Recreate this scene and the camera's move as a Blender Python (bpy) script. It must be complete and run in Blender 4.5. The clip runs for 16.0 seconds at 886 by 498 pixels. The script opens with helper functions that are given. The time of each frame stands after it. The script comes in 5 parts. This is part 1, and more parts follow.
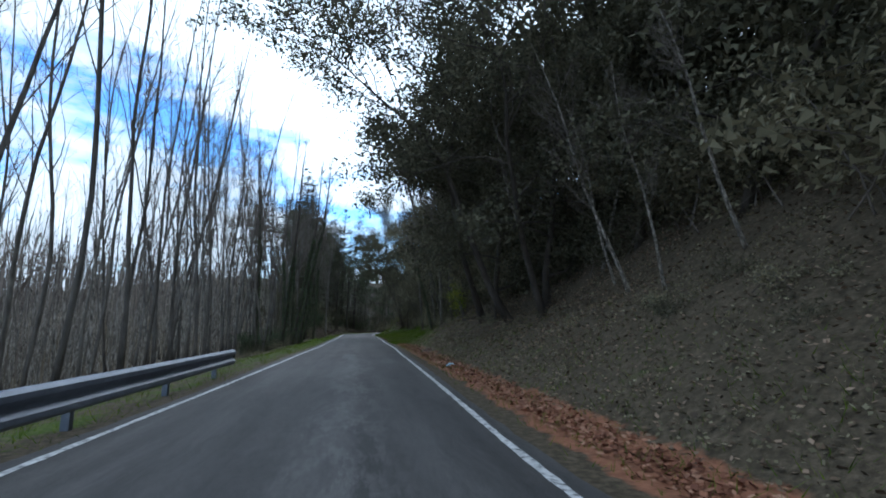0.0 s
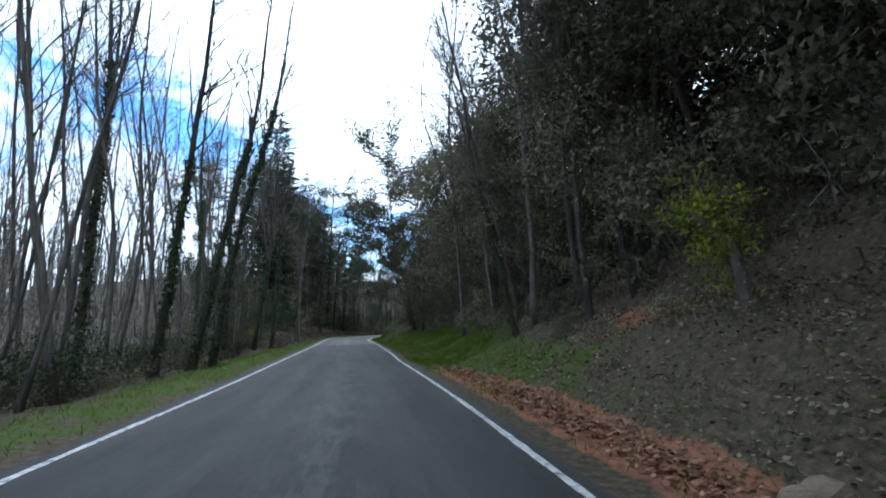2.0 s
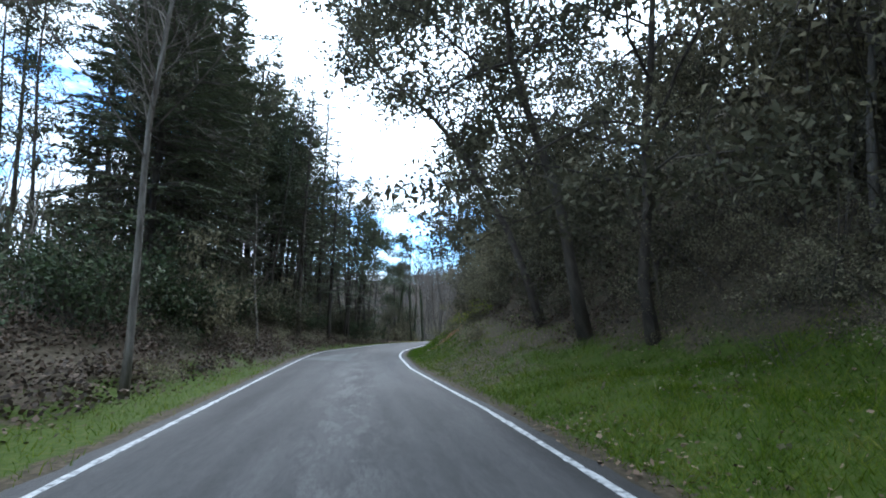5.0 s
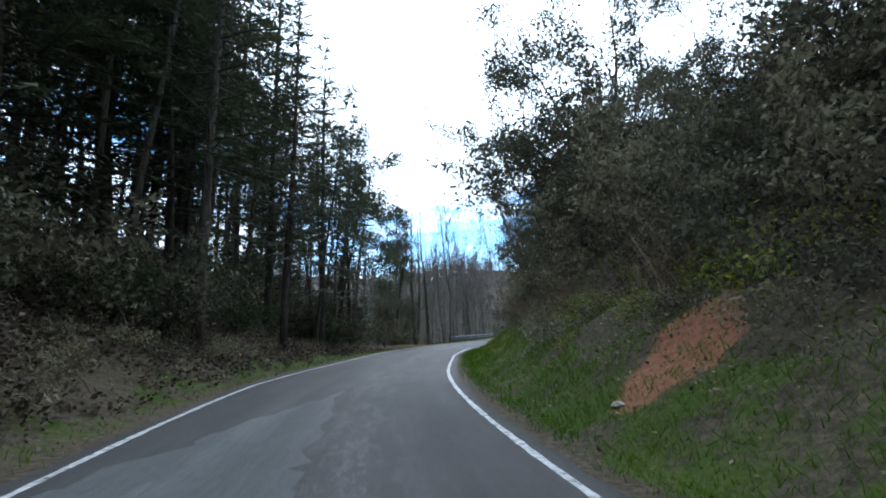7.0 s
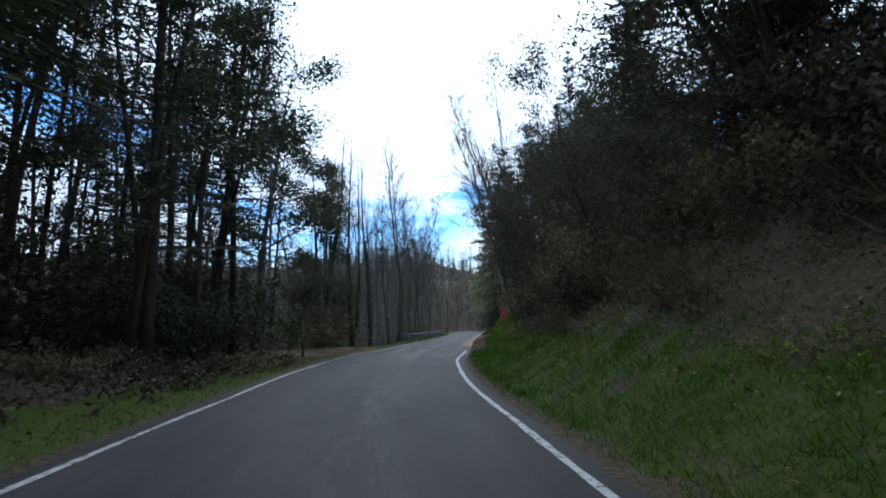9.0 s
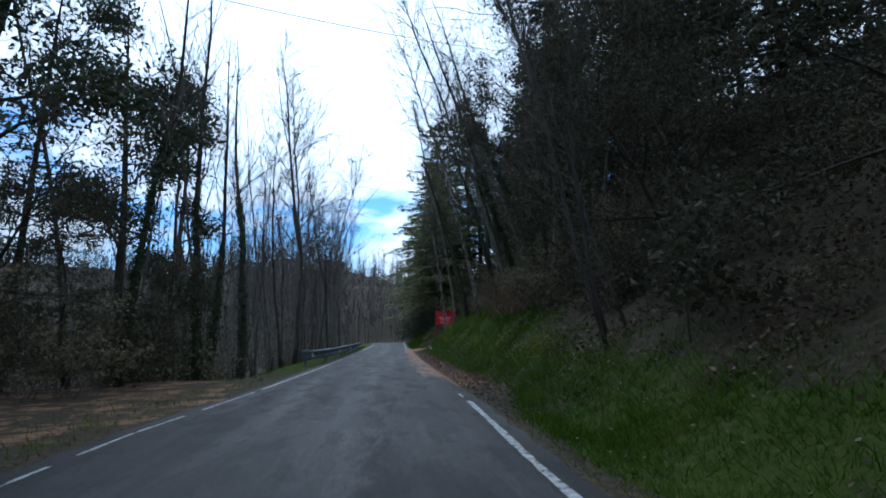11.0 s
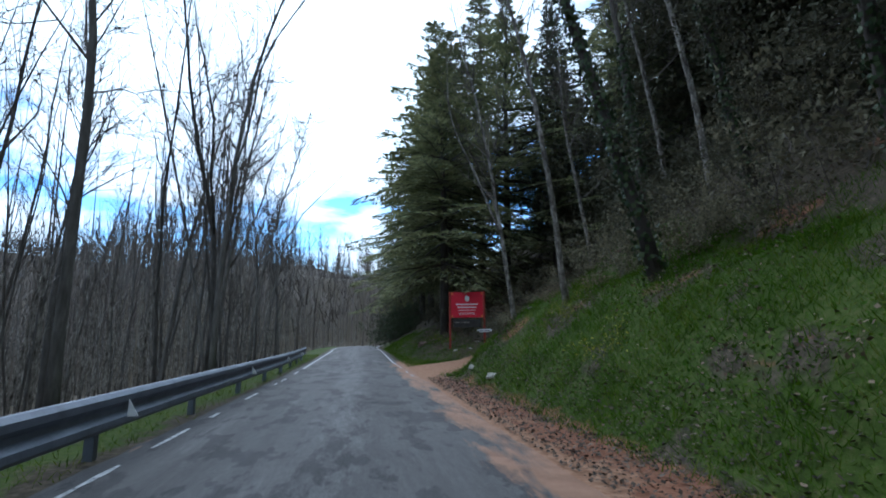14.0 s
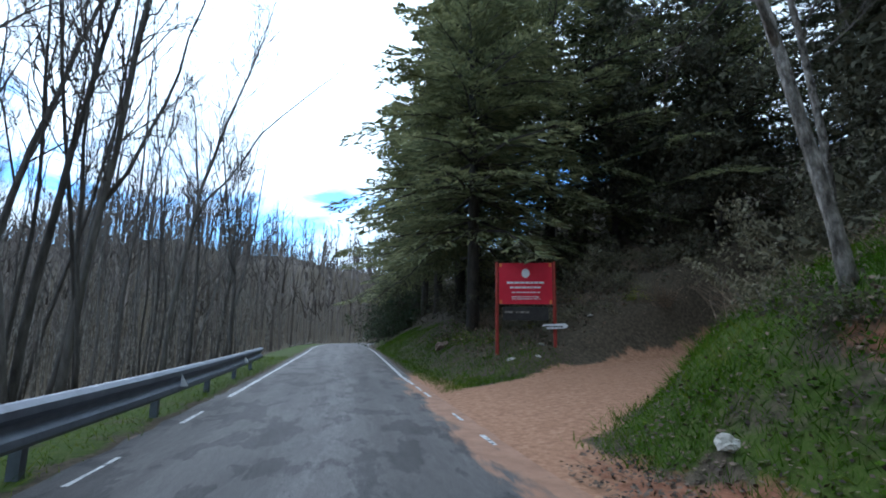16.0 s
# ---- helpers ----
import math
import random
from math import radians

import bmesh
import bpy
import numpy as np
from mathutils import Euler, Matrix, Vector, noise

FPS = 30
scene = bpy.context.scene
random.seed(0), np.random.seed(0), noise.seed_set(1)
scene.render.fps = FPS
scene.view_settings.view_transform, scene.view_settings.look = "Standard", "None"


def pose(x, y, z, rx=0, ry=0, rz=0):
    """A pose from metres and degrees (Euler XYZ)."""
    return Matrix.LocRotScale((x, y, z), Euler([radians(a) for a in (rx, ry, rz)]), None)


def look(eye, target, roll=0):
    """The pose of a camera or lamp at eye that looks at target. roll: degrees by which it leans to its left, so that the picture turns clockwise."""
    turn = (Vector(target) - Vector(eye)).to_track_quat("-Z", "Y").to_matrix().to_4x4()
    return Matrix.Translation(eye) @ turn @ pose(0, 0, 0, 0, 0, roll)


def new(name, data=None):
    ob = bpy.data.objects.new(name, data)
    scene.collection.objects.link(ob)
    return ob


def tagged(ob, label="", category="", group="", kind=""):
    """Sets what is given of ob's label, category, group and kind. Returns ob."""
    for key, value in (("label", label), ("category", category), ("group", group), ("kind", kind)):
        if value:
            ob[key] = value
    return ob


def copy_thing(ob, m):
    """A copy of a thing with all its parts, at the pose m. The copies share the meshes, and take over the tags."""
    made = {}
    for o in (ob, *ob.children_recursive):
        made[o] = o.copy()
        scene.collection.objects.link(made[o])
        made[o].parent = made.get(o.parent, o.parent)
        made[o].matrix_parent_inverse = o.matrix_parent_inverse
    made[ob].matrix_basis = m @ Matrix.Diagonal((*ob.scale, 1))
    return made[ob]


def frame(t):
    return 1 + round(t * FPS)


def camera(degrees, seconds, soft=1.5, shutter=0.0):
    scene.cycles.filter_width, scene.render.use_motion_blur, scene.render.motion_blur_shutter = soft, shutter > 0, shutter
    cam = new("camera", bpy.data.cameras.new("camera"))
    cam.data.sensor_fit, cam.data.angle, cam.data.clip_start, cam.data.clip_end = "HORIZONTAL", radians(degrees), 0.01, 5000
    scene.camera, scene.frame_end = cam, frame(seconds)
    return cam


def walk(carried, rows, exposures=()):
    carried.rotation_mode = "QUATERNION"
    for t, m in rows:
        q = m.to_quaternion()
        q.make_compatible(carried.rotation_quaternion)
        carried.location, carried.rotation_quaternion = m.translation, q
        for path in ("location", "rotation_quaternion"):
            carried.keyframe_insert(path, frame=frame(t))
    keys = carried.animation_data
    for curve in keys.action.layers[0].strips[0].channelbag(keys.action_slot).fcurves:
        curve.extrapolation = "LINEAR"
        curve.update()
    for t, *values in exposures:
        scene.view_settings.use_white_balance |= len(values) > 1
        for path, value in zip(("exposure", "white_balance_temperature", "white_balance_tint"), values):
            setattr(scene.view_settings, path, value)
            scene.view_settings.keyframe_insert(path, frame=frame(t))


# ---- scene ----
cam = camera(83.78, 16.0, soft=1.9)
EYE = 1.3
# seconds, x, y, yaw, pitch, roll
ROWS = [
    (0.0, 0.000, 0.000, -9.67, 8.97, -0.17),
    (0.5, 0.054, 5.603, -9.57, 8.90, -0.95),
    (1.0, 0.068, 11.190, -9.90, 8.46, -0.29),
    (1.5, 0.037, 16.868, -10.39, 8.84, -0.97),
    (2.0, 0.270, 22.460, -10.47, 9.12, -0.21),
    (2.5, 0.295, 28.097, -10.35, 9.02, 0.19),
    (3.0, 0.319, 33.723, -9.97, 9.01, -0.09),
    (3.5, 0.271, 39.534, -9.80, 9.00, -1.02),
    (4.0, 0.245, 45.306, -9.68, 9.29, -0.99),
    (4.2, 0.237, 47.591, -9.40, 9.36, -0.17),
    (6.3, 0.286, 69.864, -10.17, 9.64, -0.47),
    (6.5, 0.292, 71.820, -10.33, 9.75, 0.13),
    (7.0, 0.384, 76.581, -11.50, 9.41, 0.86),
    (7.5, 0.590, 81.061, -13.35, 9.14, 0.95),
    (8.0, 0.957, 85.283, -15.14, 9.22, 1.45),
    (8.5, 1.420, 89.212, -17.18, 9.39, 0.50),
    (9.0, 2.095, 92.897, -19.65, 8.84, 0.76),
    (9.2, 2.374, 94.385, -20.80, 8.93, -0.19),
    (11.3, 7.289, 110.888, -31.69, 9.58, 1.96),
    (11.5, 7.970, 112.515, -32.35, 9.39, 2.24),
    (12.0, 9.730, 116.576, -33.67, 9.34, 1.50),
    (12.5, 11.455, 120.511, -33.76, 9.50, 0.86),
    (13.0, 13.108, 124.254, -33.82, 9.72, 0.79),
    (13.5, 14.607, 127.630, -34.02, 9.37, 0.30),
    (14.0, 16.030, 130.840, -34.58, 10.02, 0.27),
    (14.5, 17.379, 133.761, -34.85, 10.44, -0.31),
    (15.0, 18.585, 136.410, -35.34, 9.97, -0.90),
    (15.5, 19.669, 138.764, -35.96, 9.84, -0.48),
    (16.0, 20.643, 140.752, -36.11, 9.75, -0.80),
]
walk(cam, [(t, pose(x, y, EYE, 90 + pitch, roll, yaw)) for t, x, y, yaw, pitch, roll in ROWS],
     exposures=[(t, ev, 5550 if t < 10 else 5180 if t < 13 else 5300, 9) for t, ev in
                ((0.0, -0.50), (1.5, -0.25), (2.5, 0.15), (3.5, 0.38), (4.2, 0.43), (6.3, 0.50), (7.0, 0.15), (7.5, 0.0), (8.0, -0.42), (9.0, -0.74), (11.3, -1.05), (12.5, -0.78),
                 (14.5, -0.45), (16.0, -0.28))])

# ---- light ----
SUN_AZ, SUN_EL = 14.0, 34.0      # degrees: clockwise from +y, and above the horizon
world = bpy.data.worlds.new("sky")
scene.world = world
world.use_nodes = True
wn, wl = world.node_tree.nodes, world.node_tree.links
wn.clear()
w_out = wn.new("ShaderNodeOutputWorld")
w_sky = wn.new("ShaderNodeTexSky")
w_sky.sky_type = "NISHITA"
w_sky.sun_disc = False
w_sky.dust_density, w_sky.ozone_density = 0.0, 1.6
w_sky.sun_elevation, w_sky.sun_rotation = radians(SUN_EL), radians(SUN_AZ)
w_blue = wn.new("ShaderNodeBackground")
w_blue.inputs["Strength"].default_value = 0.15
w_sat = wn.new("ShaderNodeHueSaturation")
w_sat.inputs["Saturation"].default_value = 1.25
w_sat.inputs["Value"].default_value = 2.1
wl.new(w_sky.outputs[0], w_sat.inputs["Color"])
wl.new(w_sat.outputs[0], w_blue.inputs["Color"])
w_cloud = wn.new("ShaderNodeBackground")
w_cloud.inputs["Color"].default_value = (0.86, 0.95, 1.0, 1)
w_cloud.inputs["Strength"].default_value = 1.25
w_tc = wn.new("ShaderNodeTexCoord")
w_map = wn.new("ShaderNodeMapping")
w_map.inputs["Scale"].default_value = (1.0, 1.0, 3.2)
w_map.inputs["Location"].default_value = (0.35, 0.1, 0.2)
wl.new(w_tc.outputs["Generated"], w_map.inputs["Vector"])
w_noise = wn.new("ShaderNodeTexNoise")
w_noise.inputs["Scale"].default_value = 2.3
w_noise.inputs["Detail"].default_value = 8
w_noise.inputs["Roughness"].default_value = 0.58
wl.new(w_map.outputs[0], w_noise.inputs["Vector"])
# clear gaps lie low in the sky, closed cloud above
w_sep = wn.new("ShaderNodeSeparateXYZ")
wl.new(w_tc.outputs["Generated"], w_sep.inputs[0])
w_low = wn.new("ShaderNodeValToRGB")
for k, (p, v) in enumerate(((0.0, 0.46), (0.10, 0.42), (0.17, 0.345), (0.34, 0.355), (0.45, 0.53), (1.0, 0.6))):
    el = w_low.color_ramp.elements[k] if k < 2 else w_low.color_ramp.elements.new(p)
    el.position, el.color = p, (v, v, v, 1)
wl.new(w_sep.outputs["Z"], w_low.inputs[0])
w_add = wn.new("ShaderNodeMath")
wl.new(w_noise.outputs["Fac"], w_add.inputs[0])
wl.new(w_low.outputs[0], w_add.inputs[1])
w_ramp = wn.new("ShaderNodeValToRGB")
w_ramp.color_ramp.elements[0].position = 0.815
w_ramp.color_ramp.elements[1].position = 0.905
wl.new(w_add.outputs[0], w_ramp.inputs[0])
# the veil is brightest round the hidden sun
w_dot = wn.new("ShaderNodeVectorMath")
w_dot.operation = "DOT_PRODUCT"
w_dot.inputs[1].default_value = (math.sin(radians(SUN_AZ)) * math.cos(radians(SUN_EL)), math.cos(radians(SUN_AZ)) * math.cos(radians(SUN_EL)),
                                 math.sin(radians(SUN_EL)))
wl.new(w_tc.outputs["Generated"], w_dot.inputs[0])
w_glow = wn.new("ShaderNodeMapRange")
w_glow.inputs["From Min"].default_value, w_glow.inputs["From Max"].default_value = 0.8, 1.0
w_glow.inputs["To Min"].default_value, w_glow.inputs["To Max"].default_value = 2.0, 3.6
wl.new(w_dot.outputs["Value"], w_glow.inputs["Value"])
wl.new(w_glow.outputs[0], w_cloud.inputs["Strength"])
w_mix = wn.new("ShaderNodeMixShader")
wl.new(w_ramp.outputs[0], w_mix.inputs[0])
wl.new(w_blue.outputs[0], w_mix.inputs[1])
wl.new(w_cloud.outputs[0], w_mix.inputs[2])
wl.new(w_mix.outputs[0], w_out.inputs["Surface"])

sun_data = bpy.data.lights.new("sun", "SUN")
sun_data.energy, sun_data.angle, sun_data.color = 1.4, radians(18), (1.0, 0.97, 0.93)
sun = new("sun", sun_data)
a, e = radians(SUN_AZ), radians(SUN_EL)
sun.matrix_world = look((0, 0, 60), (-math.sin(a) * math.cos(e) * 60, -math.cos(a) * math.cos(e) * 60, 60 - 60 * math.sin(e)))


# ---- materials ----
def material(name, stops, scale=4.0, detail=6.0, rough=0.8, bump=0.0, bump_scale=40.0, space="Object", per_object=0.0,
             per_island=0.0, stretch=(1, 1, 1), gloss=0.3, translucent=0.0, metal=0.0):
    """A noise-driven surface: colours along a ramp, two scales of relief, and chance variation between pieces."""
    m = bpy.data.materials.new(name)
    m.use_nodes = True
    n, l = m.node_tree.nodes, m.node_tree.links
    b = n["Principled BSDF"]
    b.inputs["Roughness"].default_value = rough
    b.inputs["Specular IOR Level"].default_value = gloss
    b.inputs["Metallic"].default_value = metal
    tc, mp = n.new("ShaderNodeTexCoord"), n.new("ShaderNodeMapping")
    mp.inputs["Scale"].default_value = stretch
    l.new(tc.outputs[space], mp.inputs["Vector"])
    nz = n.new("ShaderNodeTexNoise")
    nz.inputs["Scale"].default_value, nz.inputs["Detail"].default_value = scale, detail
    nz.inputs["Roughness"].default_value = 0.65
    l.new(mp.outputs[0], nz.inputs["Vector"])
    ramp = n.new("ShaderNodeValToRGB")
    els = ramp.color_ramp.elements
    while len(els) < len(stops):
        els.new(0.5)
    for el, (p, c) in zip(els, stops):
        el.position, el.color = p, (*c, 1)
    fac = nz.outputs["Fac"]
    if per_object or per_island:
        add = n.new("ShaderNodeMath")
        add.operation = "MULTIPLY_ADD"
        src = n.new("ShaderNodeObjectInfo").outputs["Random"] if per_object else n.new("ShaderNodeNewGeometry").outputs["Random Per Island"]
        k = per_object or per_island
        l.new(src, add.inputs[0])
        add.inputs[1].default_value = k
        sub = n.new("ShaderNodeMath")
        sub.operation = "SUBTRACT"
        l.new(fac, sub.inputs[0])
        sub.inputs[1].default_value = k / 2
        l.new(sub.outputs[0], add.inputs[2])
        fac = add.outputs[0]
    l.new(fac, ramp.inputs[0])
    l.new(ramp.outputs[0], b.inputs["Base Color"])
    if bump:
        n2 = n.new("ShaderNodeTexNoise")
        n2.inputs["Scale"].default_value, n2.inputs["Detail"].default_value = bump_scale, 5
        l.new(mp.outputs[0], n2.inputs["Vector"])
        bp = n.new("ShaderNodeBump")
        bp.inputs["Strength"].default_value, bp.inputs["Distance"].default_value = bump, 0.05
        l.new(n2.outputs["Fac"], bp.inputs["Height"])
        l.new(bp.outputs[0], b.inputs["Normal"])
    if translucent:
        tr = n.new("ShaderNodeBsdfTranslucent")
        l.new(ramp.outputs[0], tr.inputs["Color"])
        mx = n.new("ShaderNodeMixShader")
        mx.inputs[0].default_value = translucent
        l.new(b.outputs[0], mx.inputs[1])
        l.new(tr.outputs[0], mx.inputs[2])
        l.new(mx.outputs[0], n["Material Output"].inputs["Surface"])
    return m


BARK_GREY = material("grey_bark", [(0.25, (0.045, 0.039, 0.034)), (0.5, (0.105, 0.094, 0.082)), (0.75, (0.2, 0.182, 0.16))], 6, bump=0.6,
                     bump_scale=25, stretch=(1, 1, 0.25), rough=0.9, per_object=0.25)
BARK_DARK = material("dark_bark", [(0.25, (0.025, 0.02, 0.017)), (0.55, (0.07, 0.058, 0.047)), (0.8, (0.13, 0.11, 0.09))], 5, bump=0.8,
                     bump_scale=18, stretch=(1, 1, 0.3), rough=0.92, per_object=0.2)
BARK_PALE = material("pale_bark", [(0.36, (0.05, 0.042, 0.033)), (0.5, (0.19, 0.168, 0.14)), (0.64, (0.42, 0.38, 0.33))], 9, bump=1.0,
                     bump_scale=30, stretch=(1, 1, 0.4), rough=0.9)
FAR_BARK = material("far_bark", [(0.3, (0.09, 0.073, 0.061)), (0.7, (0.2, 0.168, 0.142))], 0.4, rough=0.95, per_island=0.6)
TWIG = material("twig_bark", [(0.3, (0.075, 0.063, 0.053)), (0.7, (0.2, 0.17, 0.145))], 3, rough=0.9, per_island=0.3)
DRY = material("dry_stem", [(0.3, (0.12, 0.085, 0.055)), (0.7, (0.3, 0.22, 0.15))], 3, rough=0.9, per_island=0.4)
LEAF_OAK = material("dark_leaf", [(0.2, (0.045, 0.043, 0.027)), (0.5, (0.09, 0.086, 0.054)), (0.8, (0.16, 0.15, 0.1))], 1.2, rough=0.8,
                    per_island=0.5, gloss=0.12, translucent=0.2)
LEAF_OLIVE = material("olive_leaf", [(0.2, (0.1, 0.09, 0.056)), (0.5, (0.19, 0.17, 0.106)), (0.8, (0.3, 0.27, 0.18))], 1.2, rough=0.85,
                      per_island=0.5, gloss=0.1, translucent=0.25)
NEEDLE = material("pine_needle", [(0.2, (0.04, 0.05, 0.028)), (0.5, (0.072, 0.086, 0.046)), (0.8, (0.12, 0.135, 0.07))], 1.0, rough=0.6,
                  per_island=0.5, translucent=0.15)
CEDAR = material("cedar_needle", [(0.2, (0.12, 0.135, 0.07)), (0.5, (0.215, 0.228, 0.112)), (0.8, (0.36, 0.35, 0.17))], 0.8, rough=0.75,
                 per_island=0.5, gloss=0.15, translucent=0.36)
IVY = material("ivy_leaf", [(0.2, (0.018, 0.03, 0.012)), (0.5, (0.04, 0.062, 0.022)), (0.8, (0.08, 0.1, 0.045))], 2, rough=0.6, per_island=0.6,
               gloss=0.2)
GRASS = material("grass_blade", [(0.2, (0.045, 0.075, 0.01)), (0.42, (0.068, 0.122, 0.009)), (0.6, (0.118, 0.16, 0.014)), (0.85, (0.21, 0.2, 0.05))], 0.7, rough=0.8,
                 per_island=0.4, gloss=0.1, translucent=0.4, space="Object")
# deeper green than GRASS, with the shade of the bank trees darkened into it
GRASS_DEEP_SHADED = material("shaded_deep_grass_blade", [(0.2, (0.03, 0.07, 0.005)), (0.42, (0.05, 0.116, 0.004)), (0.6, (0.08, 0.142, 0.007)), (0.85, (0.15, 0.165, 0.028))], 0.7, rough=0.8,
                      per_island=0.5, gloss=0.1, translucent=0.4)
LEAF_YELLOW = material("yellow_green_leaf", [(0.2, (0.08, 0.11, 0.012)), (0.5, (0.17, 0.2, 0.025)), (0.8, (0.34, 0.33, 0.04))], 1.2, rough=0.7,
                       per_island=0.6, translucent=0.3)
PLASTIC = material("pale_blue_plastic", [(0.3, (0.28, 0.4, 0.5)), (0.7, (0.4, 0.52, 0.6))], 6, rough=0.4)
GRASS_DRY = material("dry_grass", [(0.2, (0.075, 0.07, 0.03)), (0.5, (0.14, 0.125, 0.06)), (0.8, (0.24, 0.21, 0.115))], 0.6, rough=0.8, per_island=0.5)
LEAF_RED = material("fallen_leaf_red", [(0.2, (0.11, 0.04, 0.022)), (0.5, (0.24, 0.1, 0.055)), (0.8, (0.36, 0.2, 0.13))], 0.8, rough=0.8,
                    per_island=0.7)
LEAF_BROWN = material("fallen_leaf_brown", [(0.2, (0.05, 0.036, 0.024)), (0.5, (0.125, 0.085, 0.054)), (0.8, (0.28, 0.2, 0.14))], 0.8, rough=0.8,
                      per_island=0.7)
# LEAF_BROWN's tones at roughly 0.6 of their value
LEAF_DARK = material("dark_bracken", [(0.2, (0.032, 0.023, 0.017)), (0.5, (0.075, 0.053, 0.037)), (0.8, (0.16, 0.115, 0.085))], 0.8, rough=0.8,
                     per_island=0.7)
STONE = material("pale_stone", [(0.3, (0.3, 0.28, 0.24)), (0.6, (0.5, 0.47, 0.41))], 5, bump=0.8, bump_scale=12, rough=0.9)
STONE_BROWN = material("brown_stone", [(0.3, (0.12, 0.08, 0.06)), (0.6, (0.24, 0.17, 0.13))], 5, bump=0.8, bump_scale=10, rough=0.9)
STEEL = material("galvanised_steel", [(0.3, (0.12, 0.135, 0.17)), (0.7, (0.2, 0.225, 0.27))], 3, rough=0.5, metal=0.4, bump=0.1, bump_scale=30)
RED = material("red_paint", [(0.3, (0.5, 0.012, 0.03)), (0.7, (0.62, 0.02, 0.045))], 2, rough=0.45)
RED_POST = material("red_post_paint", [(0.3, (0.22, 0.03, 0.02)), (0.7, (0.36, 0.05, 0.035))], 8, rough=0.7)
WHITE = material("white_paint", [(0.3, (0.7, 0.7, 0.7)), (0.7, (0.82, 0.82, 0.82))], 6, rough=0.6)
ORANGE = material("orange_paint", [(0.3, (0.6, 0.16, 0.04)), (0.7, (0.7, 0.24, 0.06))], 6, rough=0.6)
PLANK = material("dark_plank", [(0.3, (0.02, 0.018, 0.016)), (0.7, (0.05, 0.045, 0.04))], 6, rough=0.7)
LINE = material("worn_line_paint", [(0.38, (0.1, 0.1, 0.1)), (0.46, (0.42, 0.42, 0.43)), (0.62, (0.64, 0.64, 0.64))], 9, rough=0.7, bump=0.2, detail=8)
CABLE = material("black_cable", [(0.3, (0.02, 0.02, 0.02)), (0.7, (0.04, 0.04, 0.04))], 4)


def road_material(name, dark, light, dirt_amount):
    """Worn asphalt; the UV map holds metres along and across the road."""
    m = bpy.data.materials.new(name)
    m.use_nodes = True
    n, l = m.node_tree.nodes, m.node_tree.links
    b = n["Principled BSDF"]
    b.inputs["Specular IOR Level"].default_value = 0.35
    uv = n.new("ShaderNodeUVMap")
    uv.uv_map = "along_across"

    def noise_of(scale, stretch, detail=6, rough=0.6):
        mp = n.new("ShaderNodeMapping")
        mp.inputs["Scale"].default_value = stretch
        l.new(uv.outputs[0], mp.inputs["Vector"])
        z = n.new("ShaderNodeTexNoise")
        z.inputs["Scale"].default_value, z.inputs["Detail"].default_value, z.inputs["Roughness"].default_value = scale, detail, rough
        l.new(mp.outputs[0], z.inputs["Vector"])
        return z.outputs["Fac"]

    def ramp_of(fac, lo, hi, c0, c1):
        r = n.new("ShaderNodeValToRGB")
        r.color_ramp.elements[0].position, r.color_ramp.elements[1].position = lo, hi
        r.color_ramp.elements[0].color, r.color_ramp.elements[1].color = (*c0, 1), (*c1, 1)
        l.new(fac, r.inputs[0])
        return r.outputs[0]

    def mix_of(fac, x, y, kind="MIX"):
        k = n.new("ShaderNodeMix")
        k.data_type, k.blend_type = "RGBA", kind
        if isinstance(fac, float):
            k.inputs[0].default_value = fac
        else:
            l.new(fac, k.inputs[0])
        l.new(x, k.inputs[6])
        l.new(y, k.inputs[7])
        return k.outputs[2]

    worn = ramp_of(noise_of(0.9, (0.1, 1.5, 1), 3, 0.5), 0.36, 0.66, dark, light)
    patch = ramp_of(noise_of(1.1, (0.16, 1.0, 1), 5, 0.55), 0.5, 0.53, (0.92, 0.92, 0.92), (1.1, 1.1, 1.1))
    bands = ramp_of(noise_of(1.5, (0.006, 1.0, 1), 3, 0.55), 0.36, 0.64, (0.84, 0.84, 0.84), (1.14, 1.14, 1.14))
    col = mix_of(1.0, mix_of(1.0, worn, patch, "MULTIPLY"), bands, "MULTIPLY")
    cut = n.new("ShaderNodeSeparateXYZ")
    l.new(uv.outputs[0], cut.inputs[0])
    # the older surfacing past the lay-by is blotched
    old = n.new("ShaderNodeMapRange")
    old.inputs["From Min"].default_value, old.inputs["From Max"].default_value = 108, 122
    l.new(cut.outputs["X"], old.inputs["Value"])
    blotch = ramp_of(noise_of(1.5, (0.5, 1.1, 1), 5, 0.6), 0.455, 0.48, (0.68, 0.68, 0.69), (1.22, 1.21, 1.19))
    col = mix_of(old.outputs[0], col, mix_of(1.0, col, blotch, "MULTIPLY"))
    off = n.new("ShaderNodeMath")
    off.operation = "ADD"
    l.new(cut.outputs["Y"], off.inputs[0])
    off.inputs[1].default_value = 0.15
    mag = n.new("ShaderNodeMath")
    mag.operation = "ABSOLUTE"
    l.new(off.outputs[0], mag.inputs[0])
    band = n.new("ShaderNodeMapRange")
    band.inputs["From Min"].default_value, band.inputs["From Max"].default_value = 0.75, 0.1
    l.new(mag.outputs[0], band.inputs["Value"])
    spots = ramp_of(noise_of(2.6, (0.3, 1.1, 1), 10, 0.74), 0.49, 0.55, (0, 0, 0), (1, 1, 1))
    both = n.new("ShaderNodeMath")
    both.operation = "MULTIPLY"
    l.new(band.outputs[0], both.inputs[0])
    l.new(spots, both.inputs[1])
    half = n.new("ShaderNodeMath")
    half.operation = "MULTIPLY"
    half.inputs[1].default_value = 0.6
    l.new(both.outputs[0], half.inputs[0])
